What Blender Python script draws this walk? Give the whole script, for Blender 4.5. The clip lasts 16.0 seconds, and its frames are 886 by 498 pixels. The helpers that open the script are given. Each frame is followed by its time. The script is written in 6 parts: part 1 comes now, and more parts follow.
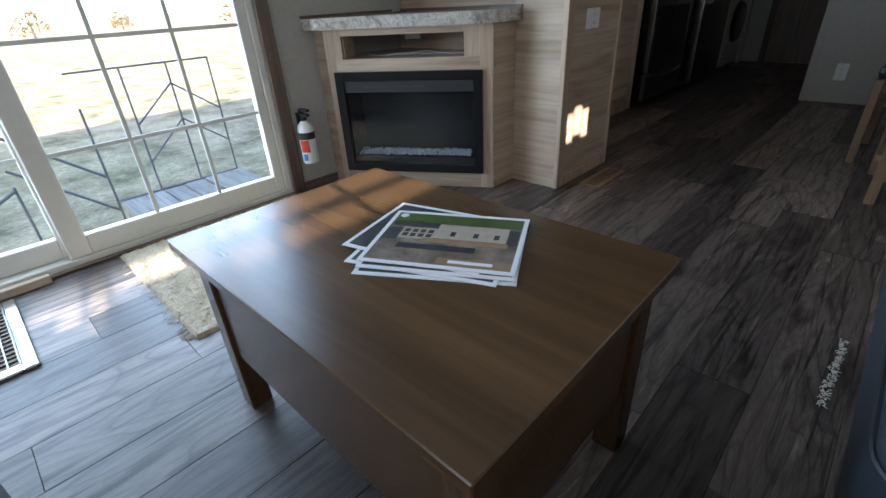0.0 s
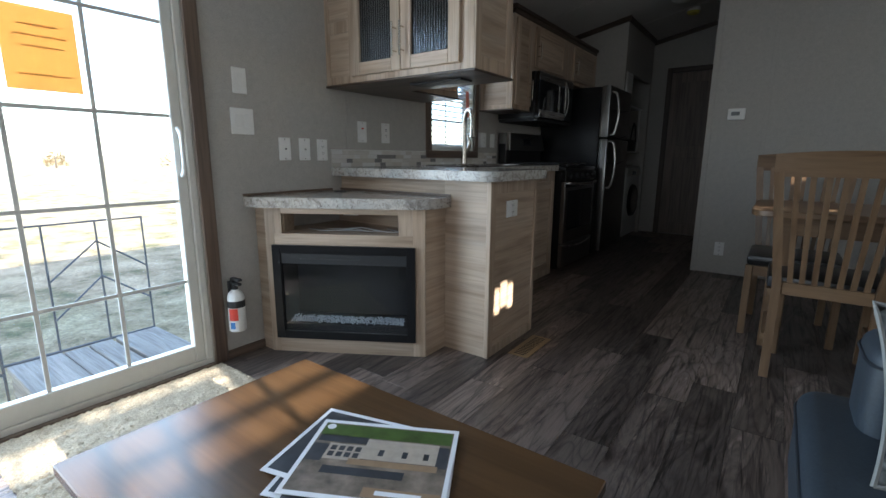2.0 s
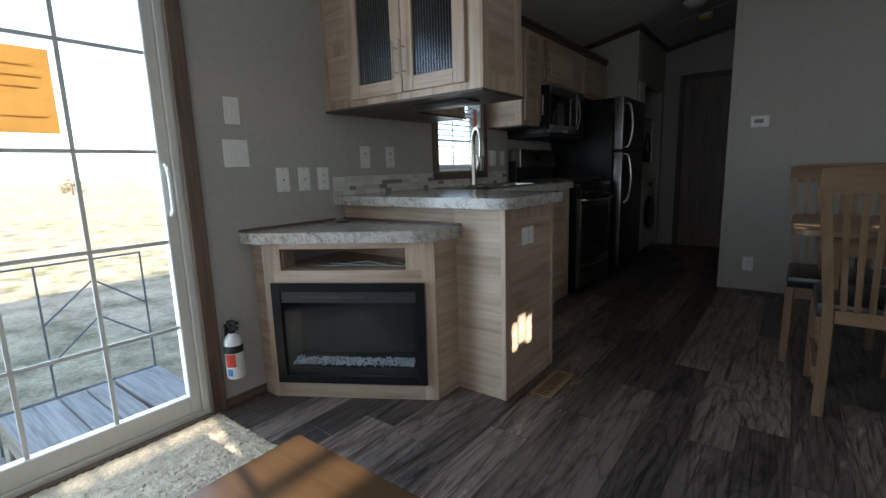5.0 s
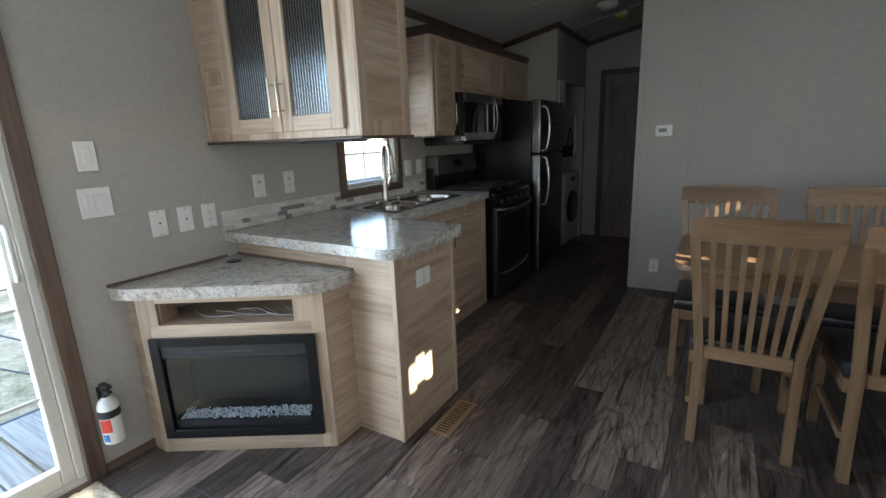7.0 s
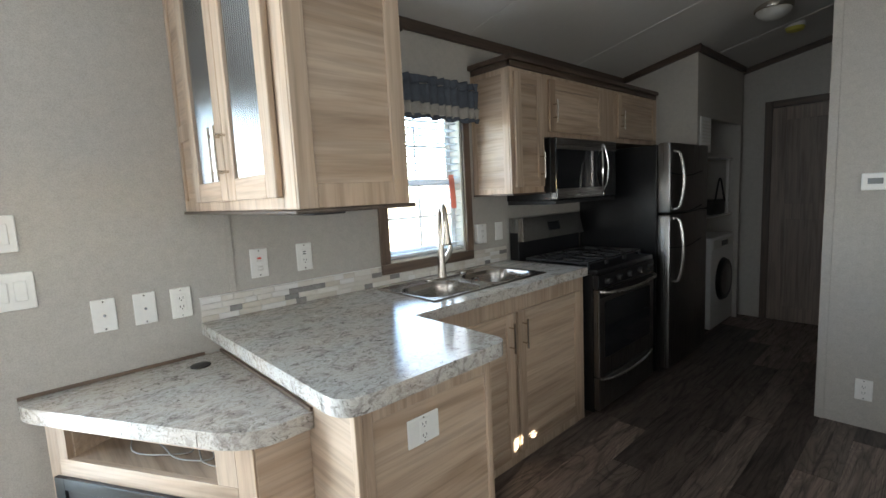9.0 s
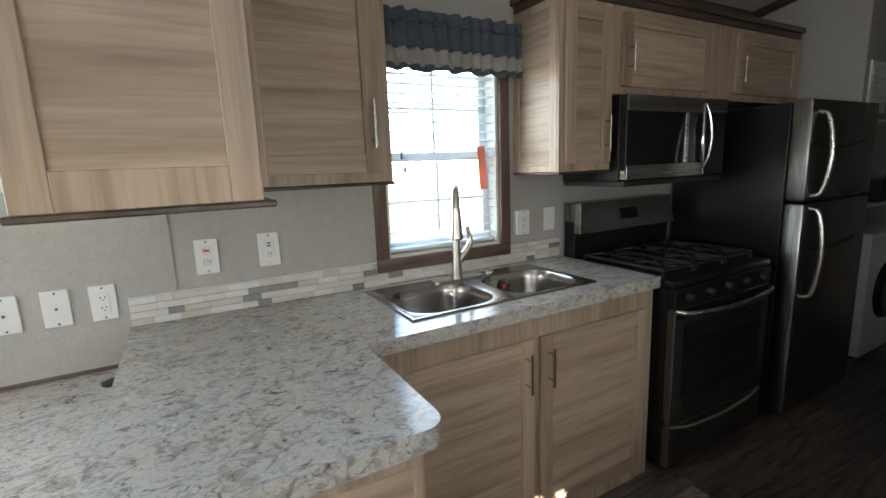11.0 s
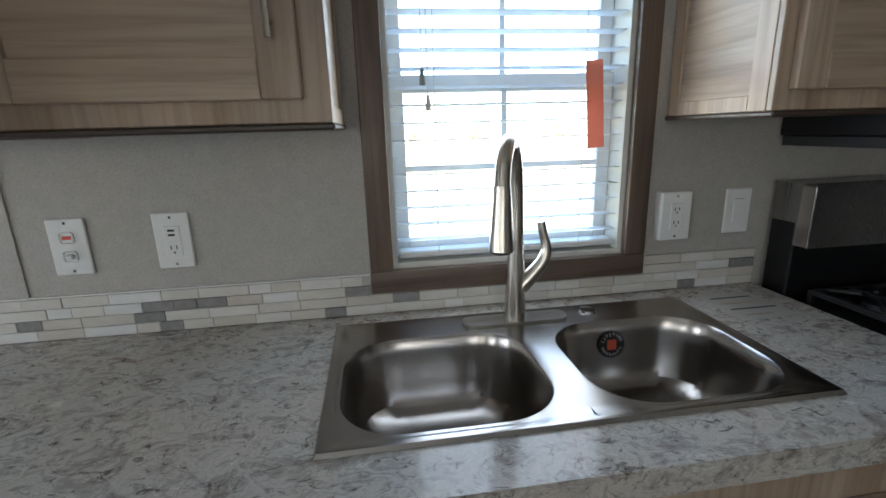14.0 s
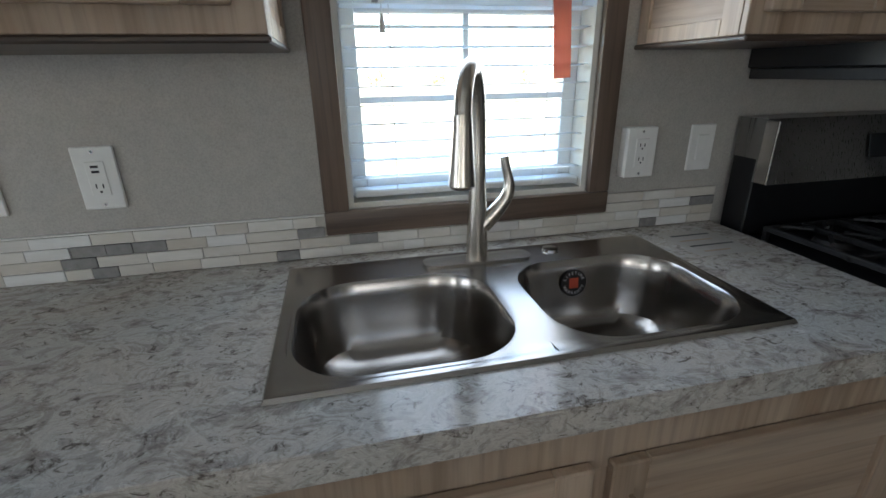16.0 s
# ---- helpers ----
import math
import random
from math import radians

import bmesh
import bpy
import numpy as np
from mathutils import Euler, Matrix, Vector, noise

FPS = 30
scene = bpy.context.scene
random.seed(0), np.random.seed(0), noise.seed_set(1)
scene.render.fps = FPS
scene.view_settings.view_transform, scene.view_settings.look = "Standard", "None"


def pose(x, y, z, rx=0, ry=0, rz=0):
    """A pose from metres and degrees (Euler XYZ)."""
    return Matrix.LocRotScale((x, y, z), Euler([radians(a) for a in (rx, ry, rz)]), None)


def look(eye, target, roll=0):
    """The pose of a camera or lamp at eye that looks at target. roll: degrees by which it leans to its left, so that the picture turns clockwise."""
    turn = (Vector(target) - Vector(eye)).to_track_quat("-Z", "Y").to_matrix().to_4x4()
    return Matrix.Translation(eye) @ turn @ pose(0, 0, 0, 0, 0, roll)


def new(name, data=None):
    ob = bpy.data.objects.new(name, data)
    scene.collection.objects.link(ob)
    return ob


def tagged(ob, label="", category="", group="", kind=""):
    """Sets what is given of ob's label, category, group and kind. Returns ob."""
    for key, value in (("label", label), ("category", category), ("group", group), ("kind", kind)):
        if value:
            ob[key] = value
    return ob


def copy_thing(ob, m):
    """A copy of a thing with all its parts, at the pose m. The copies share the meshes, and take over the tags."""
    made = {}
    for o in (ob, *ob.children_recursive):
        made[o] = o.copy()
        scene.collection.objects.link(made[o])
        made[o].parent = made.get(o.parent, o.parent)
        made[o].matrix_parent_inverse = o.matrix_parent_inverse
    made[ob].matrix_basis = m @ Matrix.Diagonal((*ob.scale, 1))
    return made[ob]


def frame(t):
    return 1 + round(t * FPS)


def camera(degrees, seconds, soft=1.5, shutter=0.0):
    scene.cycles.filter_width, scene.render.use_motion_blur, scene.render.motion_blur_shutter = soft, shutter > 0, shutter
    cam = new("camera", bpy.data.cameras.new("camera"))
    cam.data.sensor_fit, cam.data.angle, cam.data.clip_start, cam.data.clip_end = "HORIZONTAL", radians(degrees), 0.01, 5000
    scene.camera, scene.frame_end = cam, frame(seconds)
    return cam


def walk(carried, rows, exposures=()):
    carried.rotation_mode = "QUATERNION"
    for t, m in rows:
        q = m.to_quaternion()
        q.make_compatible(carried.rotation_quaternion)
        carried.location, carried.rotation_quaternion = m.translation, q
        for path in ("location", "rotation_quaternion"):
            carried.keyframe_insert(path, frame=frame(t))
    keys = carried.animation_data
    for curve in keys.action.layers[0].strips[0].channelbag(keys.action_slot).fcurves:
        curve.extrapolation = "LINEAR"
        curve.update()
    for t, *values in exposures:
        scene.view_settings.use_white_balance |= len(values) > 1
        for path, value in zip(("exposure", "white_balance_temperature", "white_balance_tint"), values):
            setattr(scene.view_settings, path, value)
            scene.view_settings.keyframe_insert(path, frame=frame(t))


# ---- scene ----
cam = camera(87.9, 16.0)
METRES, EYE, TILT, LEAN, TURN = 3.9, 0.86, 0.0, 0.0, 45.0
ROWS = [
    (0.0, 0.0, 0.0, 0.0, -1.61, -28.75, 2.93),
    (0.5, -0.0017, -0.0013, 0.008, -1.2, -26.96, 1.2),
    (1.0, -0.0036, 0.0008, 0.0258, -3.35, -18.25, 0.25),
    (1.5, 0.0031, 0.0001, 0.0363, -8.22, -11.76, 0.17),
    (2.0, 0.0031, 0.0043, 0.0363, -9.03, -11.4, -0.31),
    (2.5, -0.0079, 0.0114, 0.038, -4.41, -11.71, 0.05),
    (3.0, -0.0135, 0.0189, 0.0397, -4.11, -11.18, -0.92),
    (3.5, -0.0138, 0.0182, 0.0429, -4.6, -9.02, -0.21),
    (4.75, 0.0054, 0.0417, 0.0492, -7.2, -9.5, 1.3),
    (5.5, 0.0205, 0.0745, 0.0545, -9.4, -10.1, 2.6),
    (6.0, 0.0294, 0.0917, 0.0575, -10.35, -10.45, 3.15),
    (6.5, 0.0543, 0.0771, 0.1158, -12.53, -14.7, 3.26),
    (7.0, 0.0839, 0.0669, 0.1291, -14.54, -13.55, 2.12),
    (7.5, 0.0983, 0.1124, 0.1368, -13.94, -10.85, 0.59),
    (8.0, 0.1206, 0.1575, 0.1387, -10.9, -11.85, 0.58),
    (8.5, 0.1755, 0.2129, 0.1388, -3.44, -8.77, 2.53),
    (11.0, 0.3148, 0.4276, 0.1464, 15.59, -10.25, 2.18),
    (11.5, 0.3311, 0.4717, 0.1448, 21.35, -10.6, 3.58),
    (12.0, 0.3183, 0.5403, 0.1464, 23.29, -12.54, -1.02),
    (12.5, 0.3114, 0.5853, 0.1457, 24.11, -15.8, 0.27),
    (13.0, 0.3096, 0.6385, 0.1348, 28.03, -17.06, -1.64),
    (13.5, 0.3141, 0.6838, 0.132, 31.21, -14.61, 1.83),
    (14.0, 0.3084, 0.6904, 0.1308, 36.44, -14.64, 1.64),
    (14.5, 0.3077, 0.6916, 0.1306, 37.38, -14.44, 2.03),
    (15.0, 0.307, 0.6929, 0.1296, 36.96, -14.58, 2.87),
    (15.5, 0.3061, 0.6945, 0.1288, 35.7, -16.18, 2.3),
    (16.0, 0.305, 0.7008, 0.1213, 32.17, -21.04, 0.94),
]
walk(cam, [(t, pose(0, 0, EYE, TILT, LEAN, TURN) @ pose(METRES * x, METRES * y, METRES * z, 90 + pitch, roll, yaw)) for t, x, y, z, yaw, pitch, roll in ROWS],
     exposures=[(0.0, 2.38, 5950, 10), (1.0, 2.53, 5950, 10), (3.5, 2.3, 6050, 10), (6.0, 2.15, 5950, 10), (7.0, 3.15, 6120, 10), (8.0, 3.8, 6300, 10), (11.0, 4.05, 6350, 10), (12.5, 3.85, 6150, 10), (14.0, 3.6, 6000, 10), (16.0, 3.5, 5950, 10)])

# ---- light: low morning sun from the east, clear sky ----
SUN_EL, SUN_AZ = 24.0, (-0.98, 0.20)
world = bpy.data.worlds.new("sky")
scene.world = world
world.use_nodes = True
wn = world.node_tree
sky = wn.nodes.new("ShaderNodeTexSky")
sky.sky_type, sky.sun_disc = "NISHITA", False
sky.sun_elevation, sky.sun_rotation = radians(SUN_EL), math.atan2(-SUN_AZ[0], -SUN_AZ[1])
wn.nodes["Background"].inputs["Strength"].default_value = 0.15
wn.links.new(sky.outputs[0], wn.nodes["Background"].inputs["Color"])
sun = new("sun", bpy.data.lights.new("sun", "SUN"))
sun.data.energy, sun.data.angle, sun.data.color = 3.6, radians(0.5), (1.0, 0.9, 0.74)
SUN_DIR = Vector((SUN_AZ[0] * math.cos(radians(SUN_EL)), SUN_AZ[1] * math.cos(radians(SUN_EL)), -math.sin(radians(SUN_EL))))
sun.matrix_world = look(-SUN_DIR * 20, (0, 0, 0))


def area(name, loc, target, w, h, power, color):
    ob = new(name, bpy.data.lights.new(name, "AREA"))
    ob.data.shape, ob.data.size, ob.data.size_y, ob.data.energy, ob.data.color = "RECTANGLE", w, h, power, color
    ob.matrix_world = look(loc, target)
    return ob


# sky light entering by the glazed openings
area("sky_at_patio_door", (-2.32, 0.13, 1.0), (0, 0.13, 0.9), 1.7, 1.8, 11.6, (0.74, 0.88, 1.0))
area("sky_at_kitchen_window", (-2.10, 3.08, 1.45), (0, 3.08, 1.2), 0.5, 0.7, 0.24, (0.84, 0.92, 1.0))
# added fill lamps, on the room side of unseen windows with closed blinds
area("light_at_east_window", (1.42, -0.45, 1.3), (0, -0.2, 1.1), 1.1, 0.6, 0.9, (1.0, 0.97, 0.92))
area("light_at_dining_window", (1.42, 2.65, 1.3), (0, 2.65, 1.1), 0.9, 0.6, 0.6, (1.0, 0.97, 0.92))
area("light_at_south_window", (-0.6, -1.68, 1.35), (-0.9, 2, 1.1), 1.3, 0.8, 2.1, (0.93, 0.97, 1.0))


# ---- materials ----
def nodes_of(name):
    m = bpy.data.materials.new(name)
    m.use_nodes = True
    t = m.node_tree
    return m, t, t.nodes["Principled BSDF"], lambda kind, **kw: add_node(t, kind, kw)


def add_node(t, kind, kw):
    n = t.nodes.new("ShaderNode" + kind)
    for k, v in kw.items():
        n.inputs[k].default_value = v
    return n


def ramp(t, src, stops):
    r = t.nodes.new("ShaderNodeValToRGB")
    e = r.color_ramp.elements
    while len(e) < len(stops):
        e.new(0.5)
    for el, (p, c) in zip(e, stops):
        el.position, el.color = p, (*c, 1)
    t.links.new(src, r.inputs[0])
    return r.outputs[0]


def coords(t, scale=(1, 1, 1), offset=True):
    """Object coordinates, shifted by a random amount for each object, then stretched."""
    tc = t.nodes.new("ShaderNodeTexCoord")
    src = tc.outputs["Object"]
    if offset:
        oi = t.nodes.new("ShaderNodeObjectInfo")
        mu = t.nodes.new("ShaderNodeMath")
        mu.operation = "MULTIPLY"
        mu.inputs[1].default_value = 37.0
        t.links.new(oi.outputs["Random"], mu.inputs[0])
        ad = t.nodes.new("ShaderNodeVectorMath")
        ad.operation = "ADD"
        t.links.new(src, ad.inputs[0])
        t.links.new(mu.outputs[0], ad.inputs[1])
        src = ad.outputs[0]
    mp = t.nodes.new("ShaderNodeMapping")
    mp.inputs["Scale"].default_value = scale
    t.links.new(src, mp.inputs["Vector"])
    return mp.outputs[0]


def noise_at(t, vec, scale, detail=4.0, rough=0.55, distort=0.0):
    n = add_node(t, "TexNoise", {"Scale": scale, "Detail": detail, "Roughness": rough, "Distortion": distort})
    t.links.new(vec, n.inputs["Vector"])
    return n.outputs["Fac"]


def mix(t, fac, a, b, kind="MIX"):
    m = t.nodes.new("ShaderNodeMix")
    m.data_type, m.blend_type = "RGBA", kind
    for sock, v in ((m.inputs[0], fac), (m.inputs[6], a), (m.inputs[7], b)):
        if isinstance(v, (int, float)):
            sock.default_value = v
        elif isinstance(v, tuple):
            sock.default_value = (*v, 1)
        else:
            t.links.new(v, sock)
    return m.outputs[2]


def bump(t, b, height, strength=0.2, dist=0.002):
    n = add_node(t, "Bump", {"Strength": strength, "Distance": dist})
    t.links.new(height, n.inputs["Height"])
    t.links.new(n.outputs[0], b.inputs["Normal"])


def plain(name, color, rough=0.5, metal=0.0, grain=0.08, scale=40.0, bumps=0.05, spec=0.5):
    m, t, b, _ = nodes_of(name)
    v = coords(t)
    n1, n2 = noise_at(t, v, scale), noise_at(t, v, scale / 9)
    c = ramp(t, n1, [(0.3, tuple(x * (1 - grain) for x in color)), (0.7, tuple(min(1, x * (1 + grain)) for x in color))])
    c2 = ramp(t, n2, [(0.3, (1 - grain,) * 3), (0.7, (1, 1, 1))])
    t.links.new(mix(t, 1.0, c, c2, "MULTIPLY"), b.inputs["Base Color"])
    b.inputs["Roughness"].default_value, b.inputs["Metallic"].default_value = rough, metal
    b.inputs["Specular IOR Level"].default_value = spec
    if bumps:
        bump(t, b, n1, bumps)
    return m


def wood(name, dark, mid, light, axis, rough=0.42, scale=1.0, streak=0.35):
    """Wood with its grain along the given axis of the object."""
    m, t, b, _ = nodes_of(name)
    s = {"x": (0.9, 13, 13), "y": (13, 0.9, 13), "z": (13, 13, 0.9)}[axis]
    s2 = {"x": (2.5, 70, 70), "y": (70, 2.5, 70), "z": (70, 70, 2.5)}[axis]
    v = coords(t, tuple(a * scale for a in s))
    v2 = coords(t, tuple(a * scale for a in s2))
    n1 = noise_at(t, v, 1.0, 5, 0.6, 0.9)
    n2 = noise_at(t, v2, 1.0, 3, 0.6, 0.3)
    c = ramp(t, n1, [(0.30, dark), (0.45, mid), (0.68, light)])
    c2 = ramp(t, n2, [(0.35, (1 - streak,) * 3), (0.55, (1, 1, 1))])
    oi = t.nodes.new("ShaderNodeObjectInfo")
    tone = ramp(t, oi.outputs["Random"], [(0.0, (0.88, 0.88, 0.88)), (1.0, (1.06, 1.05, 1.04))])
    c = mix(t, 1.0, mix(t, 0.8, c, c2, "MULTIPLY"), tone, "MULTIPLY")
    t.links.new(c, b.inputs["Base Color"])
    b.inputs["Roughness"].default_value = rough
    bump(t, b, n2, 0.12)
    return m


OAK = {a: wood("light_oak_" + a, (0.325, 0.228, 0.155), (0.45, 0.335, 0.24), (0.55, 0.43, 0.325), a, 0.42, 1.0, 0.27) for a in "xyz"}
DARKTRIM = {a: wood("dark_trim_" + a, (0.035, 0.023, 0.017), (0.075, 0.05, 0.036), (0.11, 0.078, 0.056), a) for a in "xyz"}
CASING = {a: wood("walnut_casing_" + a, (0.07, 0.045, 0.032), (0.13, 0.088, 0.063), (0.18, 0.125, 0.09), a) for a in "xyz"}
CHAIRWOOD = {a: wood("chair_wood_" + a, (0.105, 0.058, 0.028), (0.175, 0.104, 0.056), (0.22, 0.137, 0.076), a, 0.35, 1.0, 0.2) for a in "xyz"}
TABLEWOOD = {a: wood("coffee_table_wood_" + a, (0.050, 0.025, 0.011), (0.084, 0.045, 0.020), (0.108, 0.060, 0.028), a, 0.26, 0.45, 0.25) for a in "xyz"}
DECKWOOD = {a: wood("deck_boards_" + a, (0.24, 0.20, 0.165), (0.42, 0.36, 0.30), (0.55, 0.48, 0.41), a, 0.8) for a in "xyz"}
DOORWOOD = {a: wood("brown_door_" + a, (0.13, 0.098, 0.078), (0.205, 0.158, 0.128), (0.255, 0.20, 0.165), a, 0.5) for a in "xyz"}


def floor_material():
    m, t, b, _ = nodes_of("vinyl_plank")
    oi = t.nodes.new("ShaderNodeObjectInfo")
    v = coords(t, (7, 1.0, 7))
    v2 = coords(t, (42, 1.8, 42))
    n1 = noise_at(t, v, 1.0, 6, 0.62, 3.4)
    n2 = noise_at(t, v2, 1.0, 4, 0.65, 1.2)
    c = ramp(t, n1, [(0.30, (0.022, 0.017, 0.015)), (0.42, (0.075, 0.060, 0.053)), (0.52, (0.125, 0.104, 0.093)), (0.60, (0.085, 0.069, 0.061)), (0.72, (0.22, 0.188, 0.168))])
    field = noise_at(t, coords(t, (6.5, 1.1, 6.5)), 1.0, 1.5, 0.4, 0.6)
    rings = t.nodes.new("ShaderNodeMath")
    rings.operation = "MULTIPLY"
    rings.inputs[1].default_value = 11.0
    t.links.new(field, rings.inputs[0])
    saw = t.nodes.new("ShaderNodeMath")
    saw.operation = "FRACT"
    t.links.new(rings.outputs[0], saw.inputs[0])
    figure = ramp(t, saw.outputs[0], [(0.0, (0.50, 0.49, 0.48)), (0.14, (0.88, 0.87, 0.86)), (0.6, (1.12, 1.11, 1.10)), (0.92, (0.95, 0.94, 0.93)), (1.0, (0.50, 0.49, 0.48))])
    c = mix(t, 0.9, c, figure, "MULTIPLY")
    c2 = ramp(t, n2, [(0.37, (0.26, 0.25, 0.25)), (0.46, (1, 1, 1))])
    tone = ramp(t, oi.outputs["Random"], [(0.0, (0.55, 0.515, 0.50)), (0.45, (1.05, 1.0, 0.965)), (1.0, (2.3, 2.13, 2.0))])
    c = mix(t, 1.0, mix(t, 0.85, c, c2, "MULTIPLY"), tone, "MULTIPLY")
    t.links.new(c, b.inputs["Base Color"])
    r = ramp(t, n2, [(0.3, (0.52,) * 3), (0.7, (0.36,) * 3)])
    t.links.new(r, b.inputs["Roughness"])
    bump(t, b, n2, 0.18)
    return m


def laminate():
    m, t, b, _ = nodes_of("speckled_stone_laminate")
    v = coords(t, (1.0, 0.66, 1.0), False)
    n1 = noise_at(t, v, 19, 8, 0.74, 1.2)
    n2 = noise_at(t, v, 52, 6, 0.74, 1.1)
    n3 = noise_at(t, v, 4.5, 3, 0.5, 0.5)
    n4 = noise_at(t, v, 30, 6, 0.7, 1.6)
    c = ramp(t, n1, [(0.33, (0.27, 0.245, 0.225)), (0.42, (0.43, 0.40, 0.37)), (0.50, (0.60, 0.58, 0.54)), (0.57, (0.51, 0.485, 0.45)), (0.66, (0.72, 0.705, 0.665))])
    veil = ramp(t, n4, [(0.40, (0.66, 0.64, 0.625)), (0.50, (1, 1, 1)), (0.60, (0.86, 0.845, 0.83)), (0.70, (1.04, 1.04, 1.03))])
    dark = ramp(t, n2, [(0.36, (0.26, 0.235, 0.22)), (0.44, (1, 1, 1))])
    warm = ramp(t, n3, [(0.35, (1.0, 0.95, 0.90)), (0.65, (0.97, 0.99, 1.0))])
    c = mix(t, 1.0, mix(t, 0.9, c, dark, "MULTIPLY"), warm, "MULTIPLY")
    t.links.new(mix(t, 0.9, c, veil, "MULTIPLY"), b.inputs["Base Color"])
    b.inputs["Roughness"].default_value = 0.14
    bump(t, b, n2, 0.03)
    return m


def wallpaper():
    m, t, b, _ = nodes_of("greige_wall_vinyl")
    v = coords(t, (1, 1, 1), False)
    n1 = noise_at(t, v, 260, 3, 0.6)
    n2 = noise_at(t, v, 30, 4, 0.6)
    c = ramp(t, n1, [(0.3, (0.366, 0.342, 0.308)), (0.6, (0.452, 0.426, 0.387))])
    c2 = ramp(t, n2, [(0.3, (0.93,) * 3), (0.7, (1.03,) * 3)])
    t.links.new(mix(t, 1.0, c, c2, "MULTIPLY"), b.inputs["Base Color"])
    b.inputs["Roughness"].default_value = 0.6
    bump(t, b, n1, 0.12)
    return m


def metal(name, color, rough, axis="z"):
    m, t, b, _ = nodes_of(name)
    s = {"x": (2, 300, 300), "y": (300, 2, 300), "z": (300, 300, 2)}[axis]
    n = noise_at(t, coords(t, s), 1.0, 2)
    t.links.new(ramp(t, n, [(0.2, (rough * 0.75,) * 3), (0.8, (rough * 1.3,) * 3)]), b.inputs["Roughness"])
    t.links.new(ramp(t, n, [(0.2, tuple(c * 0.9 for c in color)), (0.8, color)]), b.inputs["Base Color"])
    b.inputs["Metallic"].default_value = 1.0
    bump(t, b, n, 0.015, 0.0003)
    return m


def gloss_share(t):
    """The share of mirrored light on a pane, rising towards grazing views alike from both sides."""
    lw = add_node(t, "LayerWeight", {"Blend": 0.5})
    pw = t.nodes.new("ShaderNodeMath")
    pw.operation = "POWER"
    pw.inputs[1].default_value = 5.0
    t.links.new(lw.outputs["Facing"], pw.inputs[0])
    ma = t.nodes.new("ShaderNodeMath")
    ma.operation = "MULTIPLY_ADD"
    ma.inputs[1].default_value, ma.inputs[2].default_value = 0.7, 0.035
    t.links.new(pw.outputs[0], ma.inputs[0])
    return ma.outputs[0]


def glass_material(name, tint=(0.97, 0.99, 1.0)):
    m, t, b, _ = nodes_of(name)
    tr = add_node(t, "BsdfTransparent", {"Color": (*tint, 1)})
    gl = add_node(t, "BsdfGlossy", {"Roughness": 0.02})
    mx = t.nodes.new("ShaderNodeMixShader")
    for a, c in ((gloss_share(t), 0), (tr.outputs[0], 1), (gl.outputs[0], 2)):
        t.links.new(a, mx.inputs[c])
    t.links.new(mx.outputs[0], t.nodes["Material Output"].inputs["Surface"])
    return m


def ribbed_glass():
    m, t, b, _ = nodes_of("reeded_glass")
    tr = add_node(t, "BsdfTransparent", {"Color": (0.36, 0.38, 0.40, 1)})
    gl = add_node(t, "BsdfGlossy", {"Roughness": 0.18})
    part_gloss = t.nodes.new("ShaderNodeMath")
    part_gloss.operation = "MULTIPLY"
    part_gloss.inputs[1].default_value = 0.4
    t.links.new(add_node(t, "Fresnel", {"IOR": 1.5}).outputs[0], part_gloss.inputs[0])
    mx = t.nodes.new("ShaderNodeMixShader")
    for a, c in ((part_gloss.outputs[0], 0), (tr.outputs[0], 1), (gl.outputs[0], 2)):
        t.links.new(a, mx.inputs[c])
    t.links.new(mx.outputs[0], t.nodes["Material Output"].inputs["Surface"])
    return m


def ground_material():
    m, t, b, _ = nodes_of("dry_grass_ground")
    v = coords(t, (1, 1, 1), False)
    n1, n2, n3 = noise_at(t, v, 1.6, 5, 0.65), noise_at(t, v, 28, 5, 0.7), noise_at(t, v, 0.12, 4, 0.6)
    c = ramp(t, n1, [(0.34, (0.16, 0.17, 0.09)), (0.45, (0.37, 0.31, 0.22)), (0.60, (0.55, 0.48, 0.37))])
    c2 = ramp(t, n2, [(0.3, (0.5, 0.48, 0.45)), (0.65, (1.1, 1.08, 1.05))])
    c3 = ramp(t, n3, [(0.4, (1.05, 1.05, 0.72)), (0.6, (1.2, 1.05, 0.86))])
    t.links.new(mix(t, 1.0, mix(t, 1.0, c, c2, "MULTIPLY"), c3, "MULTIPLY"), b.inputs["Base Color"])
    b.inputs["Roughness"].default_value = 0.95
    bump(t, b, n2, 0.6, 0.03)
    return m


WALL, LAM, PLANK = wallpaper(), laminate(), floor_material()
CEIL = plain("white_ceiling_board", (0.62, 0.60, 0.57), 0.7, 0, 0.03, 120)
WHITE = plain("white_plastic", (0.78, 0.77, 0.74), 0.35, 0, 0.02, 60, 0.0)
VINYL = plain("white_vinyl_frame", (0.70, 0.68, 0.62), 0.4, 0, 0.03, 30, 0.02)
SINKSTEEL = plain("satin_sink_steel", (0.39, 0.36, 0.33), 0.23, 1.0, 0.03, 30, 0.0)
GLASS, REEDED = glass_material("clear_glass"), ribbed_glass()
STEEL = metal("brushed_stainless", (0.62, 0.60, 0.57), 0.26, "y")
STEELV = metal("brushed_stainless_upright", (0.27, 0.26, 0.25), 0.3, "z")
STEELDARK = metal("dark_stainless", (0.50, 0.48, 0.46), 0.28, "y")
NICKEL = plain("brushed_nickel", (0.60, 0.555, 0.49), 0.27, 1.0, 0.03, 60, 0.0)
CHROME = metal("chrome", (0.75, 0.75, 0.75), 0.1, "z")
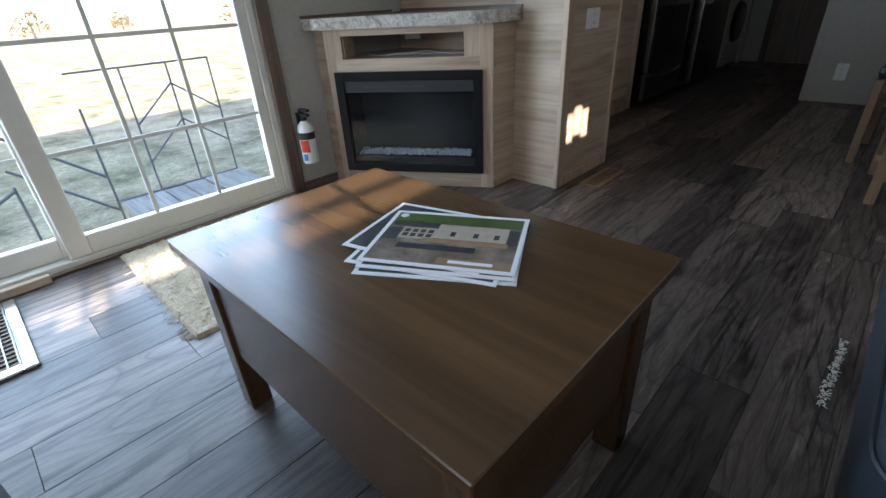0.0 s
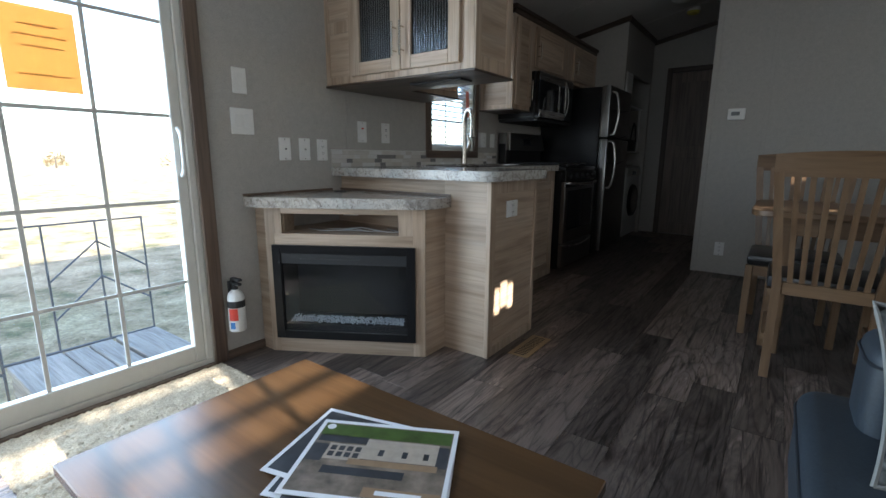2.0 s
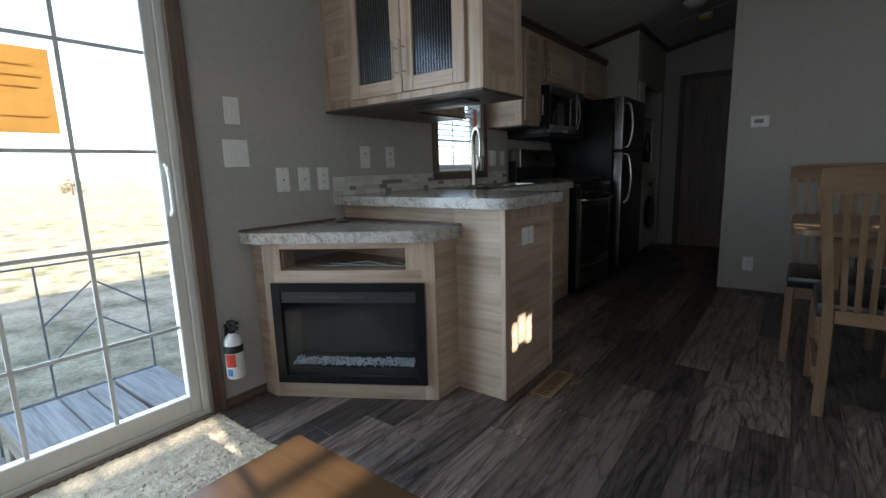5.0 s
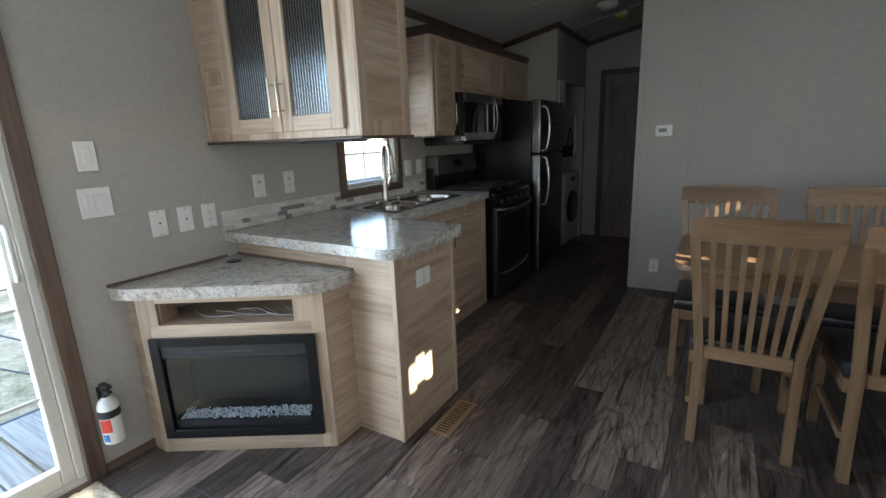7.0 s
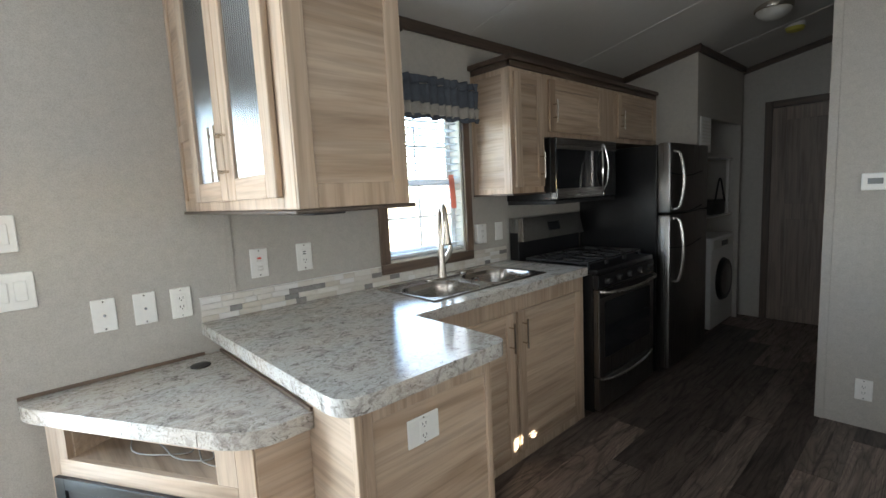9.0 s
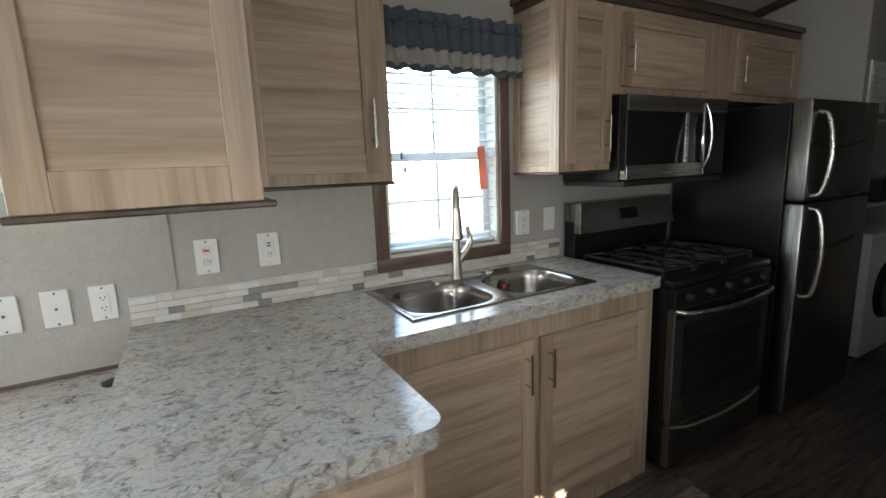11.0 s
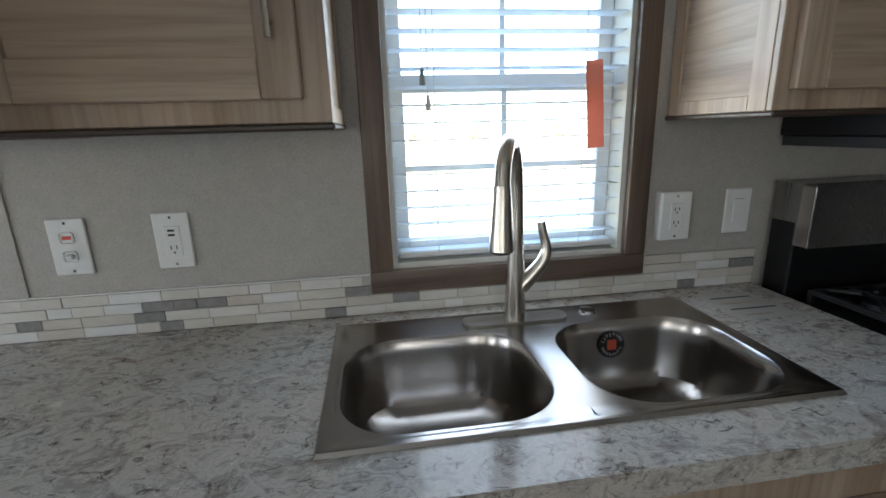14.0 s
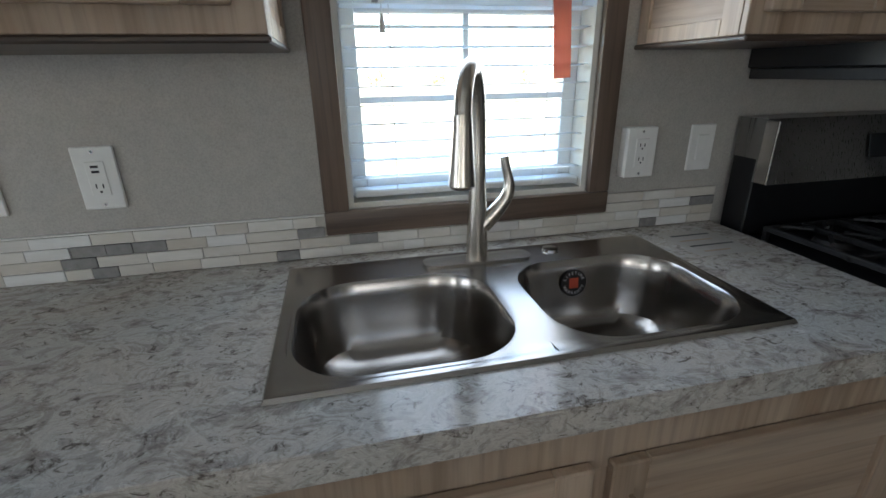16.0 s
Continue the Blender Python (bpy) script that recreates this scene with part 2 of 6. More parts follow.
BLACK = plain("black_enamel", (0.009, 0.009, 0.010), 0.28, 0, 0.2, 30, 0.02, 0.35)
BLACKMATT = plain("black_matt", (0.018, 0.018, 0.019), 0.55, 0, 0.15, 60, 0.05)
IRON = plain("cast_iron", (0.02, 0.02, 0.021), 0.45, 0, 0.2, 200, 0.3)
BLACKGLASS = plain("black_glass", (0.010, 0.011, 0.013), 0.05, 0, 0.0, 5, 0.0)
FABRIC = plain("slate_leatherette", (0.034, 0.044, 0.056), 0.5, 0, 0.15, 180, 0.25)
CUSHION = plain("mottled_black_seat_vinyl", (0.030, 0.031, 0.034), 0.28, 0, 0.85, 26, 0.3)
RUG = plain("cream_shag", (0.50, 0.41, 0.29), 0.95, 0, 0.3, 160, 0.9)
PAPERW = plain("white_paper", (0.78, 0.79, 0.82), 0.4, 0, 0.02, 20, 0.0)
VALBLUE = plain("slate_blue_cloth", (0.085, 0.10, 0.125), 0.85, 0, 0.2, 220, 0.3)
VALGREY = plain("pale_grey_cloth", (0.36, 0.34, 0.31), 0.85, 0, 0.15, 220, 0.3)
CRYSTAL = plain("crushed_glass_crystals", (0.80, 0.86, 0.90), 0.2, 0, 0.3, 150, 0.0)
RED = plain("red_label", (0.60, 0.05, 0.03), 0.45, 0, 0.05, 40, 0.0)
BLUE = plain("blue_label", (0.05, 0.20, 0.50), 0.45, 0, 0.05, 40, 0.0)
GREYTILE = plain("grey_glass_tile", (0.27, 0.26, 0.25), 0.25, 0, 0.15, 60, 0.05)
BRONZE = plain("brown_register_paint", (0.34, 0.24, 0.13), 0.4, 0.3, 0.1, 60, 0.02)
GROUND = ground_material()
PBROWN = plain("printed_brown", (0.30, 0.20, 0.12), 0.35, 0, 0.15, 30, 0)
DARK = plain("dark_void", (0.02, 0.018, 0.016), 0.8, 0, 0.1, 30, 0.0)


def thin_paper(name, color, rough=0.8, through_light=0.55):
    m, t, b, _ = nodes_of(name)
    n = noise_at(t, coords(t), 14, 4)
    c = ramp(t, n, [(0.3, tuple(x * 0.92 for x in color)), (0.7, color)])
    tl = t.nodes.new("ShaderNodeBsdfTranslucent")
    mx = add_node(t, "MixShader", {"Fac": through_light})
    t.links.new(c, b.inputs["Base Color"])
    t.links.new(c, tl.inputs["Color"])
    b.inputs["Roughness"].default_value = rough
    t.links.new(b.outputs[0], mx.inputs[1])
    t.links.new(tl.outputs[0], mx.inputs[2])
    t.links.new(mx.outputs[0], t.nodes["Material Output"].inputs["Surface"])
    return m


ORANGE = thin_paper("thin_orange_paper", (0.80, 0.52, 0.22))
REDTAG = thin_paper("thin_red_tag", (0.85, 0.40, 0.30))
SLAT = thin_paper("white_blind_slat", (0.95, 0.95, 0.94), 0.4, 0.75)


def tile_material():
    m, t, b, _ = nodes_of("stone_mosaic")
    oi = t.nodes.new("ShaderNodeObjectInfo")
    n = noise_at(t, coords(t, (60, 12, 60)), 1.0, 4)
    c = ramp(t, oi.outputs["Random"], [(0.0, (0.60, 0.56, 0.50)), (0.3, (0.70, 0.68, 0.64)), (0.6, (0.55, 0.50, 0.43)), (0.8, (0.72, 0.71, 0.69))])
    c2 = ramp(t, n, [(0.3, (0.86, 0.85, 0.83)), (0.7, (1, 1, 1))])
    t.links.new(mix(t, 1.0, c, c2, "MULTIPLY"), b.inputs["Base Color"])
    b.inputs["Roughness"].default_value = 0.5
    bump(t, b, n, 0.2)
    return m


STONETILE = tile_material()


# ---- mesh helpers ----
def box(x0, x1, y0, y1, z0, z1, bevel=0.002, bm=None):
    b = bmesh.new()
    bmesh.ops.create_cube(b, size=1, matrix=Matrix.LocRotScale(((x0 + x1) / 2, (y0 + y1) / 2, (z0 + z1) / 2), None, (abs(x1 - x0), abs(y1 - y0), abs(z1 - z0))))
    if bevel:
        bmesh.ops.bevel(b, geom=b.edges[:], offset=bevel, segments=2 if bevel > 0.004 else 1, affect="EDGES", profile=0.6)
    return join(bm, b)


def join(bm, b):
    if bm is None:
        return b
    tmp = bpy.data.meshes.new("tmp")
    b.to_mesh(tmp)
    bm.from_mesh(tmp)
    b.free()
    bpy.data.meshes.remove(tmp)
    return bm


def cyl(p, q, r, r2=None, seg=20, bm=None, bevel=0.0):
    p, q = Vector(p), Vector(q)
    b = bmesh.new()
    m = Matrix.Translation((p + q) / 2) @ (q - p).to_track_quat("Z", "Y").to_matrix().to_4x4()
    bmesh.ops.create_cone(b, cap_ends=True, segments=seg, radius1=r, radius2=r if r2 is None else r2, depth=(q - p).length, matrix=m)
    if bevel:
        rims = [e for e in b.edges if len(e.link_faces) == 2 and any(len(f.verts) > 4 for f in e.link_faces)]
        bmesh.ops.bevel(b, geom=rims, offset=bevel, segments=3, affect="EDGES", profile=0.5)
    return join(bm, b)


def tube(points, radii, seg=14, bm=None):
    """A round tube swept along points."""
    pts = [Vector(p) for p in points]
    if isinstance(radii, (int, float)):
        radii = [radii] * len(pts)
    b = bmesh.new()
    rings, side = [], None
    for i, p in enumerate(pts):
        d = (pts[min(i + 1, len(pts) - 1)] - pts[max(i - 1, 0)]).normalized()
        if side is None:
            side = d.orthogonal().normalized()
        side = (side - d * side.dot(d)).normalized()
        up = d.cross(side)
        rings.append([b.verts.new(p + radii[i] * (math.cos(a) * side + math.sin(a) * up)) for a in (k * math.tau / seg for k in range(seg))])
    for r0, r1 in zip(rings, rings[1:]):
        for k in range(seg):
            b.faces.new((r0[k], r0[(k + 1) % seg], r1[(k + 1) % seg], r1[k]))
    b.faces.new(rings[0][::-1])
    b.faces.new(rings[-1])
    return join(bm, b)


def curve_pts(ctrl, n=8):
    """Smooth points through the control points (Catmull-Rom)."""
    c = [Vector(p) for p in ctrl]
    c = [2 * c[0] - c[1]] + c + [2 * c[-1] - c[-2]]
    out = []
    for i in range(1, len(c) - 2):
        for k in range(n):
            u = k / n
            a, b, d, e = c[i - 1], c[i], c[i + 1], c[i + 2]
            out.append(0.5 * (2 * b + (d - a) * u + (2 * a - 5 * b + 4 * d - e) * u * u + (3 * b - a - 3 * d + e) * u ** 3))
    return out + [c[-2]]


def plate(outer, z0, z1, holes=(), bevel=0.0):
    """A flat plate with an outline and holes, from z0 to z1."""
    b = bmesh.new()
    edges = []
    for loop in (outer, *holes):
        vs = [b.verts.new((x, y, z1)) for x, y in loop]
        edges += [b.edges.new((vs[i], vs[(i + 1) % len(vs)])) for i in range(len(vs))]
    bmesh.ops.triangle_fill(b, use_beauty=True, edges=edges, normal=(0, 0, 1))
    r = bmesh.ops.extrude_face_region(b, geom=b.faces[:])
    bmesh.ops.translate(b, verts=[v for v in r["geom"] if isinstance(v, bmesh.types.BMVert)], vec=(0, 0, z0 - z1))
    bmesh.ops.recalc_face_normals(b, faces=b.faces[:])
    return b


def rounded(corners, radii, n=6):
    """An outline with its corners rounded."""
    out, k = [], len(corners)
    for i, (c, r) in enumerate(zip(corners, radii)):
        c, a, d = Vector(c), Vector(corners[i - 1]), Vector(corners[(i + 1) % k])
        if r <= 0:
            out.append((c.x, c.y))
            continue
        p, q = c + (a - c).normalized() * r, c + (d - c).normalized() * r
        for j in range(n + 1):
            u = j / n
            v = p * (1 - u) ** 2 + 2 * c * u * (1 - u) + q * u * u
            out.append((v.x, v.y))
    return out


def smooth_by(me, angle=35):
    for p in me.polygons:
        p.use_smooth = True
    me.set_sharp_from_angle(angle=radians(angle))


def thing(name, m, label, category, group="", kind=""):
    ob = new(name)
    ob.empty_display_size = 0.05
    ob.matrix_world = m if isinstance(m, Matrix) else Matrix.Translation(m)
    return tagged(ob, label, category, group, kind)


ROOT = {}


def part(name, bm, material, parent, label="", local=False, aligned=False):
    """One mesh under a thing or a part. The mesh is given in world places, or in those of the thing itself (local)."""
    root = ROOT.get(parent.name, parent)
    if not local and not aligned:
        bm.transform(root.matrix_basis.inverted())
    me = bpy.data.meshes.new(name)
    bm.to_mesh(me)
    bm.free()
    smooth_by(me)
    me.materials.append(material)
    ob = new(name, me)
    ob.parent = parent
    if aligned:
        ob.matrix_parent_inverse = root.matrix_basis.inverted()
    ROOT[ob.name] = root
    return tagged(ob, label)


def solid(name, bm, material, label="", category="", group="", kind=""):
    """A thing of one mesh."""
    c = sum((v.co for v in bm.verts), Vector()) / len(bm.verts)
    low = min(v.co.z for v in bm.verts)
    base = Vector((c.x, c.y, low))
    bm.transform(Matrix.Translation(-base))
    me = bpy.data.meshes.new(name)
    bm.to_mesh(me)
    bm.free()
    smooth_by(me)
    me.materials.append(material)
    ob = new(name, me)
    ob.location = base
    return tagged(ob, label, category, group, kind)


def structure(name, bm, material, label=""):
    return solid(name, bm, material, label, "", "", "structure")


def frame_of(origin, u, n):
    """A pose whose x runs along u, whose y points out along n, and whose z is up."""
    u, n = Vector((*u, 0)).normalized(), Vector((*n, 0)).normalized()
    m = Matrix((u, n, (0, 0, 1))).transposed().to_4x4()
    m.translation = origin
    return m


def grain(u):
    return "x" if abs(u[0]) > abs(u[1]) else "y"


def handle_bar(m, x, z0, z1, out=0.032, r=0.005):
    b = cyl((x, out, z0), (x, out, z1), r, seg=10)
    for z in (z0 + 0.025, z1 - 0.025):
        cyl((x, 0.0, z), (x, out, z), 0.004, seg=8, bm=b)
    b.transform(m)
    return b


def shaker(parent, m, w, h, u, handle=None, rail=0.06, mats=None, glass=None):
    """A cabinet door with stiles, rails and a sunk panel on the face m; its lower corner is at m's origin."""
    mats = mats or OAK
    p = box(rail - 0.004, w - rail + 0.004, 0.003, 0.009, rail - 0.004, h - rail + 0.004, 0)
    if glass:
        p.free()
        p = bmesh.new()
        n = 15 * 6
        cols = []
        for k in range(n + 1):
            x = rail - 0.004 + (w - 2 * rail + 0.008) * k / n
            y = 0.006 + 0.0028 * abs(math.sin(math.pi * k / 6))
            cols.append([p.verts.new((x, yy, z)) for yy in (y, 0.003) for z in (rail - 0.004, h - rail + 0.004)])
        for c0, c1 in zip(cols, cols[1:]):
            p.faces.new((c0[0], c1[0], c1[1], c0[1]))
            p.faces.new((c0[2], c0[3], c1[3], c1[2]))
        bmesh.ops.recalc_face_normals(p, faces=p.faces[:])
    p.transform(m)
    door = part("door", p, glass or mats[grain(u)], parent, "reeded glass door" if glass else "")
    for x in (0, w - rail):
        b = box(x, x + rail, 0.001, 0.019, 0, h, 0.0025)
        b.transform(m)
        part("stile", b, mats["z"], door)
    for z in (0, h - rail):
        b = box(rail, w - rail, 0.001, 0.0188, z, z + rail, 0.002)
        b.transform(m)
        part("rail", b, mats[grain(u)], door)
    if handle:
        part("handle", handle_bar(m @ Matrix.Translation((0, 0.019, 0)), *handle), NICKEL, door, "brushed nickel bar handle")
    return door


# ---- large structure ----
XW, XE, YS, YN, RIDGE = -2.13, 1.45, -1.7, 6.76, -0.34
ZE, SLOPE = 2.34, 0.2136


def ceil_z(x):
    return ZE + SLOPE * ((x - XW) if x < RIDGE else (2 * RIDGE - XW - x))


def wall_x(name, x0, x1, y0, y1, top, gaps, label):
    """A wall along y with rectangular gaps (y0, y1, z0, z1)."""
    b, y = None, y0
    for g0, g1, z0, z1 in sorted(gaps):
        b = box(x0, x1, y, g0, 0, top, 0, b)
        if z0 > 0:
            b = box(x0, x1, g0, g1, 0, z0, 0, b)
        b = box(x0, x1, g0, g1, z1, top, 0, b)
        y = g1
    b = box(x0, x1, y, y1, 0, top, 0, b)
    return structure(name, b, WALL, label)


DOOR_Y0, DOOR_Y1, DOOR_Z = -0.76, 1.062, 2.04
wall_x("wall_west", XW - 0.12, XW, YS - 0.12, YN + 0.12, 2.42, [(DOOR_Y0, DOOR_Y1, 0, DOOR_Z), (2.785, 3.375, 1.045, 1.93)], "greige vinyl wall with patio door and kitchen window")
# unseen openings, placed where the sun patches trace back to this wall
EAST_GAPS = [(-1.10, 0.35, 0.95, 1.66), (1.36, 1.76, 0.95, 1.60), (2.20, 3.40, 0.95, 1.62)]
wall_x("wall_east", XE, XE + 0.12, YS - 0.12, YN + 0.12, 2.42, EAST_GAPS, "greige vinyl wall with small high windows")


def gable(y0, y1, x0, x1):
    b = bmesh.new()
    prof = [(x0, 0), (x1, 0), (x1, ceil_z(x1) + 0.03)] + ([(RIDGE, ceil_z(RIDGE) + 0.03)] if x0 < RIDGE < x1 else []) + [(x0, ceil_z(x0) + 0.03)]
    f = b.faces.new([b.verts.new((x, y0, z)) for x, z in prof])
    r = bmesh.ops.extrude_face_region(b, geom=[f])
    bmesh.ops.translate(b, verts=[v for v in r["geom"] if isinstance(v, bmesh.types.BMVert)], vec=(0, y1 - y0, 0))
    bmesh.ops.recalc_face_normals(b, faces=b.faces[:])
    return b


sw = gable(YS - 0.12, YS, XW, -1.3)
for g in (gable(YS - 0.12, YS, 0.1, XE), box(-1.3, 0.1, YS - 0.12, YS, 0, 0.95, 0), box(-1.3, 0.1, YS - 0.12, YS, 1.8, 2.56, 0)):
    sw = join(sw, g)
structure("wall_south", sw, WALL, "greige wall with a window behind the sofa")
structure("wall_north", gable(YN, YN + 0.12, XW, XE), WALL, "greige end wall with a brown door")
PX, PY = -0.557, 4.65
structure("wall_partition", gable(PY, PY + 0.08, PX, XE), WALL, "greige partition wall beside the hallway")
structure("wall_hallway", gable(PY + 0.08, YN, PX, PX + 0.08), WALL, "greige hallway side wall")
b = None
for xa, xb in ((XW - 0.12, RIDGE), (RIDGE, XE + 0.12)):
    q = bmesh.new()
    vs = [q.verts.new((x, y, ceil_z(x) + dz)) for dz in (0, 0.06) for x, y in ((xa, YS - 0.12), (xb, YS - 0.12), (xb, YN + 0.12), (xa, YN + 0.12))]
    for f in ((3, 2, 1, 0), (4, 5, 6, 7), (0, 1, 5, 4), (1, 2, 6, 5), (2, 3, 7, 6), (3, 0, 4, 7)):
        q.faces.new([vs[i] for i in f])
    b = join(b, q)
for k in range(7):
    y = -0.2 + 1.22 * k
    for xa, xb in ((XW, RIDGE), (RIDGE, XE)):
        q = bmesh.new()
        vs = [q.verts.new((x, yy, ceil_z(x) + dz)) for dz in (-0.004, 0.001) for x, yy in ((xa, y - 0.012), (xb, y - 0.012), (xb, y + 0.012), (xa, y + 0.012))]
        for f in ((3, 2, 1, 0), (4, 5, 6, 7), (0, 1, 5, 4), (1, 2, 6, 5), (2, 3, 7, 6), (3, 0, 4, 7)):
            q.faces.new([vs[i] for i in f])
        b = join(b, q)
structure("ceiling", b, CEIL, "pale sloped ceiling boards with battens")

floor = structure("floor", box(XW - 0.12, XE + 0.12, YS - 0.12, YN + 0.12, -0.12, -0.004, 0), DARK, "dark grey brown wood look plank floor")
ROOT[floor.name] = floor


def sloped_bar(x0, x1, y0, y1, h):
    """A moulding that follows the ceiling's slope."""
    q = bmesh.new()
    vs = [q.verts.new((x, y, ceil_z(x) - dz)) for dz in (h, 0.002) for x, y in ((x0, y0), (x1, y0), (x1, y1), (x0, y1))]
    for f in ((3, 2, 1, 0), (4, 5, 6, 7), (0, 1, 5, 4), (1, 2, 6, 5), (2, 3, 7, 6), (3, 0, 4, 7)):
        q.faces.new([vs[i] for i in f])
    return q


structure("trim_west_crown", box(XW, XW + 0.025, YS, 5.45, ZE - 0.055, ZE + 0.004, 0.004), DARKTRIM["y"], "dark brown crown moulding")
structure("trim_north_crown", sloped_bar(XW + 0.03, PX - 0.002, YN - 0.025, YN - 0.001, 0.055), DARKTRIM["x"], "dark brown crown moulding")
structure("trim_partition_edge", box(PX - 0.012, PX + 0.03, PY - 0.006, PY - 0.001, 0, 2.66, 0.001), WALL, "greige corner batten")
structure("trim_partition_seam", box(-0.165, -0.135, PY - 0.005, PY - 0.001, 0, 2.64, 0.001), WALL, "greige wall seam batten")
structure("trim_kitchen_seam", box(XW + 0.001, XW + 0.005, 1.965, 1.99, 1.035, 1.375, 0.001), WALL, "greige wall seam batten")
structure("baseboard", box(XW, XW + 0.012, 1.128, 1.335, 0, 0.045, 0.003), CASING["y"], "narrow brown baseboard")
structure("baseboard_south", box(XW, XE, YS + 0.001, YS + 0.013, 0, 0.045, 0.003), CASING["x"], "narrow brown baseboard")

# utility closet block beyond the fridge
b = gable(5.45, 5.50, XW, -1.50)
structure("wall_closet_side", b, WALL, "greige closet side wall beside the fridge")
b = box(-1.55, -1.50, 5.50, 6.62, 1.93, 2.47, 0)
structure("wall_closet_header", b, WALL, "greige wall over the laundry closet")
structure("wall_closet_end", box(XW, -1.50, 6.62, 6.67, 0, 2.44, 0), WALL, "greige closet end wall")
structure("trim_closet_crown", sloped_bar(XW + 0.03, -1.475, 5.425, 5.448, 0.055), DARKTRIM["x"], "dark brown crown moulding")
structure("trim_closet_crown_side", box(-1.499, -1.475, 5.45, 6.67, 2.415, 2.472, 0.003), DARKTRIM["y"], "dark brown crown moulding")

# ---- patio door ----
pd = thing("door_1", (XW - 0.03, 0.14, 0), "cream vinyl sliding patio door with white grilles", "patio door", "", "structure")
fr = box(XW - 0.11, XW - 0.005, DOOR_Y0, DOOR_Y1, 0.0, 0.035, 0.003)
box(XW - 0.11, XW - 0.005, DOOR_Y0, DOOR_Y1, DOOR_Z - 0.04, DOOR_Z, 0.003, fr)
for y0, y1 in ((DOOR_Y0, DOOR_Y0 + 0.03), (DOOR_Y1 - 0.03, DOOR_Y1)):
    box(XW - 0.11, XW - 0.005, y0, y1, 0.035, DOOR_Z - 0.04, 0.003, fr)
part("door_frame", fr, VINYL, pd)


def sash(y0, y1, x0, x1, g0, g1, name):
    z0, z1, zb = 0.035, 1.998, 0.115
    b = box(x0, x1, y0, g0, z0, z1, 0.004)
    box(x0, x1, g1, y1, z0, z1, 0.004, b)
    box(x0, x1, g0, g1, z0, zb, 0.004, b)
    box(x0, x1, g0, g1, 1.91, z1, 0.004, b)
    s = part(name, b, VINYL, pd)
    xm = (x0 + x1) / 2
    ob = part("pane", box(xm - 0.003, xm + 0.003, g0 - 0.005, g1 + 0.005, zb - 0.005, 1.915, 0), GLASS, s)
    ob.visible_shadow = False
    for k in (1, 2):
        y = g0 + (g1 - g0) * k / 3
        part("grille_bar", box(xm + 0.0035, xm + 0.010, y - 0.008, y + 0.008, zb, 1.91, 0.002), VINYL, s)
    for z in (0.43, 0.80, 1.165, 1.54):
        part("grille_bar", box(xm + 0.0045, xm + 0.011, g0, g1, z - 0.008, z + 0.008, 0.002), VINYL, s)
    return s


s1 = sash(0.10, 1.032, XW - 0.055, XW - 0.015, 0.175, 0.985, "sliding_sash")
sash(-0.73, 0.165, XW - 0.10, XW - 0.06, -0.665, 0.09, "fixed_sash")
part("handle", tube(curve_pts([(XW - 0.015, 1.008, 0.91), (XW + 0.025, 1.001, 0.94), (XW + 0.035, 0.998, 1.01), (XW + 0.025, 1.001, 1.085), (XW - 0.015, 1.008, 1.115)]), 0.009), WHITE, s1, "white plastic pull handle")
cas = box(XW + 0.001, XW + 0.018, 1.062, 1.127, 0, 2.04, 0.004)
structure("trim_door_casing", cas, CASING["z"], "dark walnut door casing")
structure("trim_door_casing_south", box(XW + 0.001, XW + 0.018, -0.825, DOOR_Y0, 0, 2.04, 0.004), CASING["z"], "dark walnut door casing")
structure("trim_door_head", box(XW + 0.001, XW + 0.018, -0.825, 1.127, 2.041, 2.105, 0.004), CASING["y"], "dark walnut door head casing")
structure("trim_door_sill", box(XW - 0.004, XW + 0.022, DOOR_Y0, DOOR_Y1, 0.001, 0.012, 0.002), CASING["y"], "brown threshold strip")
structure("trim_sill_block", box(XW + 0.022, XW + 0.05, -0.55, 0.02, 0.0, 0.032, 0.003), OAK["y"], "light wood block at the door sill")
sign = thing("paper_sign", (XW - 0.028, 0.585, 1.36), "orange paper sign taped to the glass door", "sign")
part("sheet", box(XW - 0.0305, XW - 0.0295, 0.475, 0.69, 1.222, 1.50, 0), ORANGE, sign)
INK = thin_paper("faded_ink", (0.75, 0.485, 0.20))
for z, y0, y1 in ((1.44, 0.53, 0.64), (1.405, 0.51, 0.66), (1.37, 0.53, 0.65), (1.275, 0.51, 0.66)):
    part("writing", box(XW - 0.0292, XW - 0.0288, y0, y1, z - 0.0025, z + 0.0025, 0), INK, sign)

# ---- kitchen window ----
win = thing("window_1", (XW, 3.08, 1.0), "white single hung window in walnut casing", "window", "", "structure")
c = 0.055
wy0, wy1, wz0, wz1 = 2.785, 3.375, 1.045, 1.93
part("casing_bottom", box(XW + 0.001, XW + 0.022, wy0 - c, wy1 + c, wz0 - c, wz0, 0.005), CASING["y"], win)
part("casing_top", box(XW + 0.001, XW + 0.022, wy0 - c, wy1 + c, wz1, wz1 + c, 0.005), CASING["y"], win)
part("casing_side", box(XW + 0.001, XW + 0.022, wy0 - c, wy0, wz0, wz1, 0.005), CASING["z"], win)
part("casing_side", box(XW + 0.001, XW + 0.022, wy1, wy1 + c, wz0, wz1, 0.005), CASING["z"], win)
b = box(XW - 0.10, XW - 0.001, wy0, wy0 + 0.012, wz0, wz1, 0)
box(XW - 0.10, XW - 0.001, wy1 - 0.012, wy1, wz0, wz1, 0, b)
box(XW - 0.10, XW - 0.001, wy0 + 0.012, wy1 - 0.012, wz0, wz0 + 0.012, 0, b)
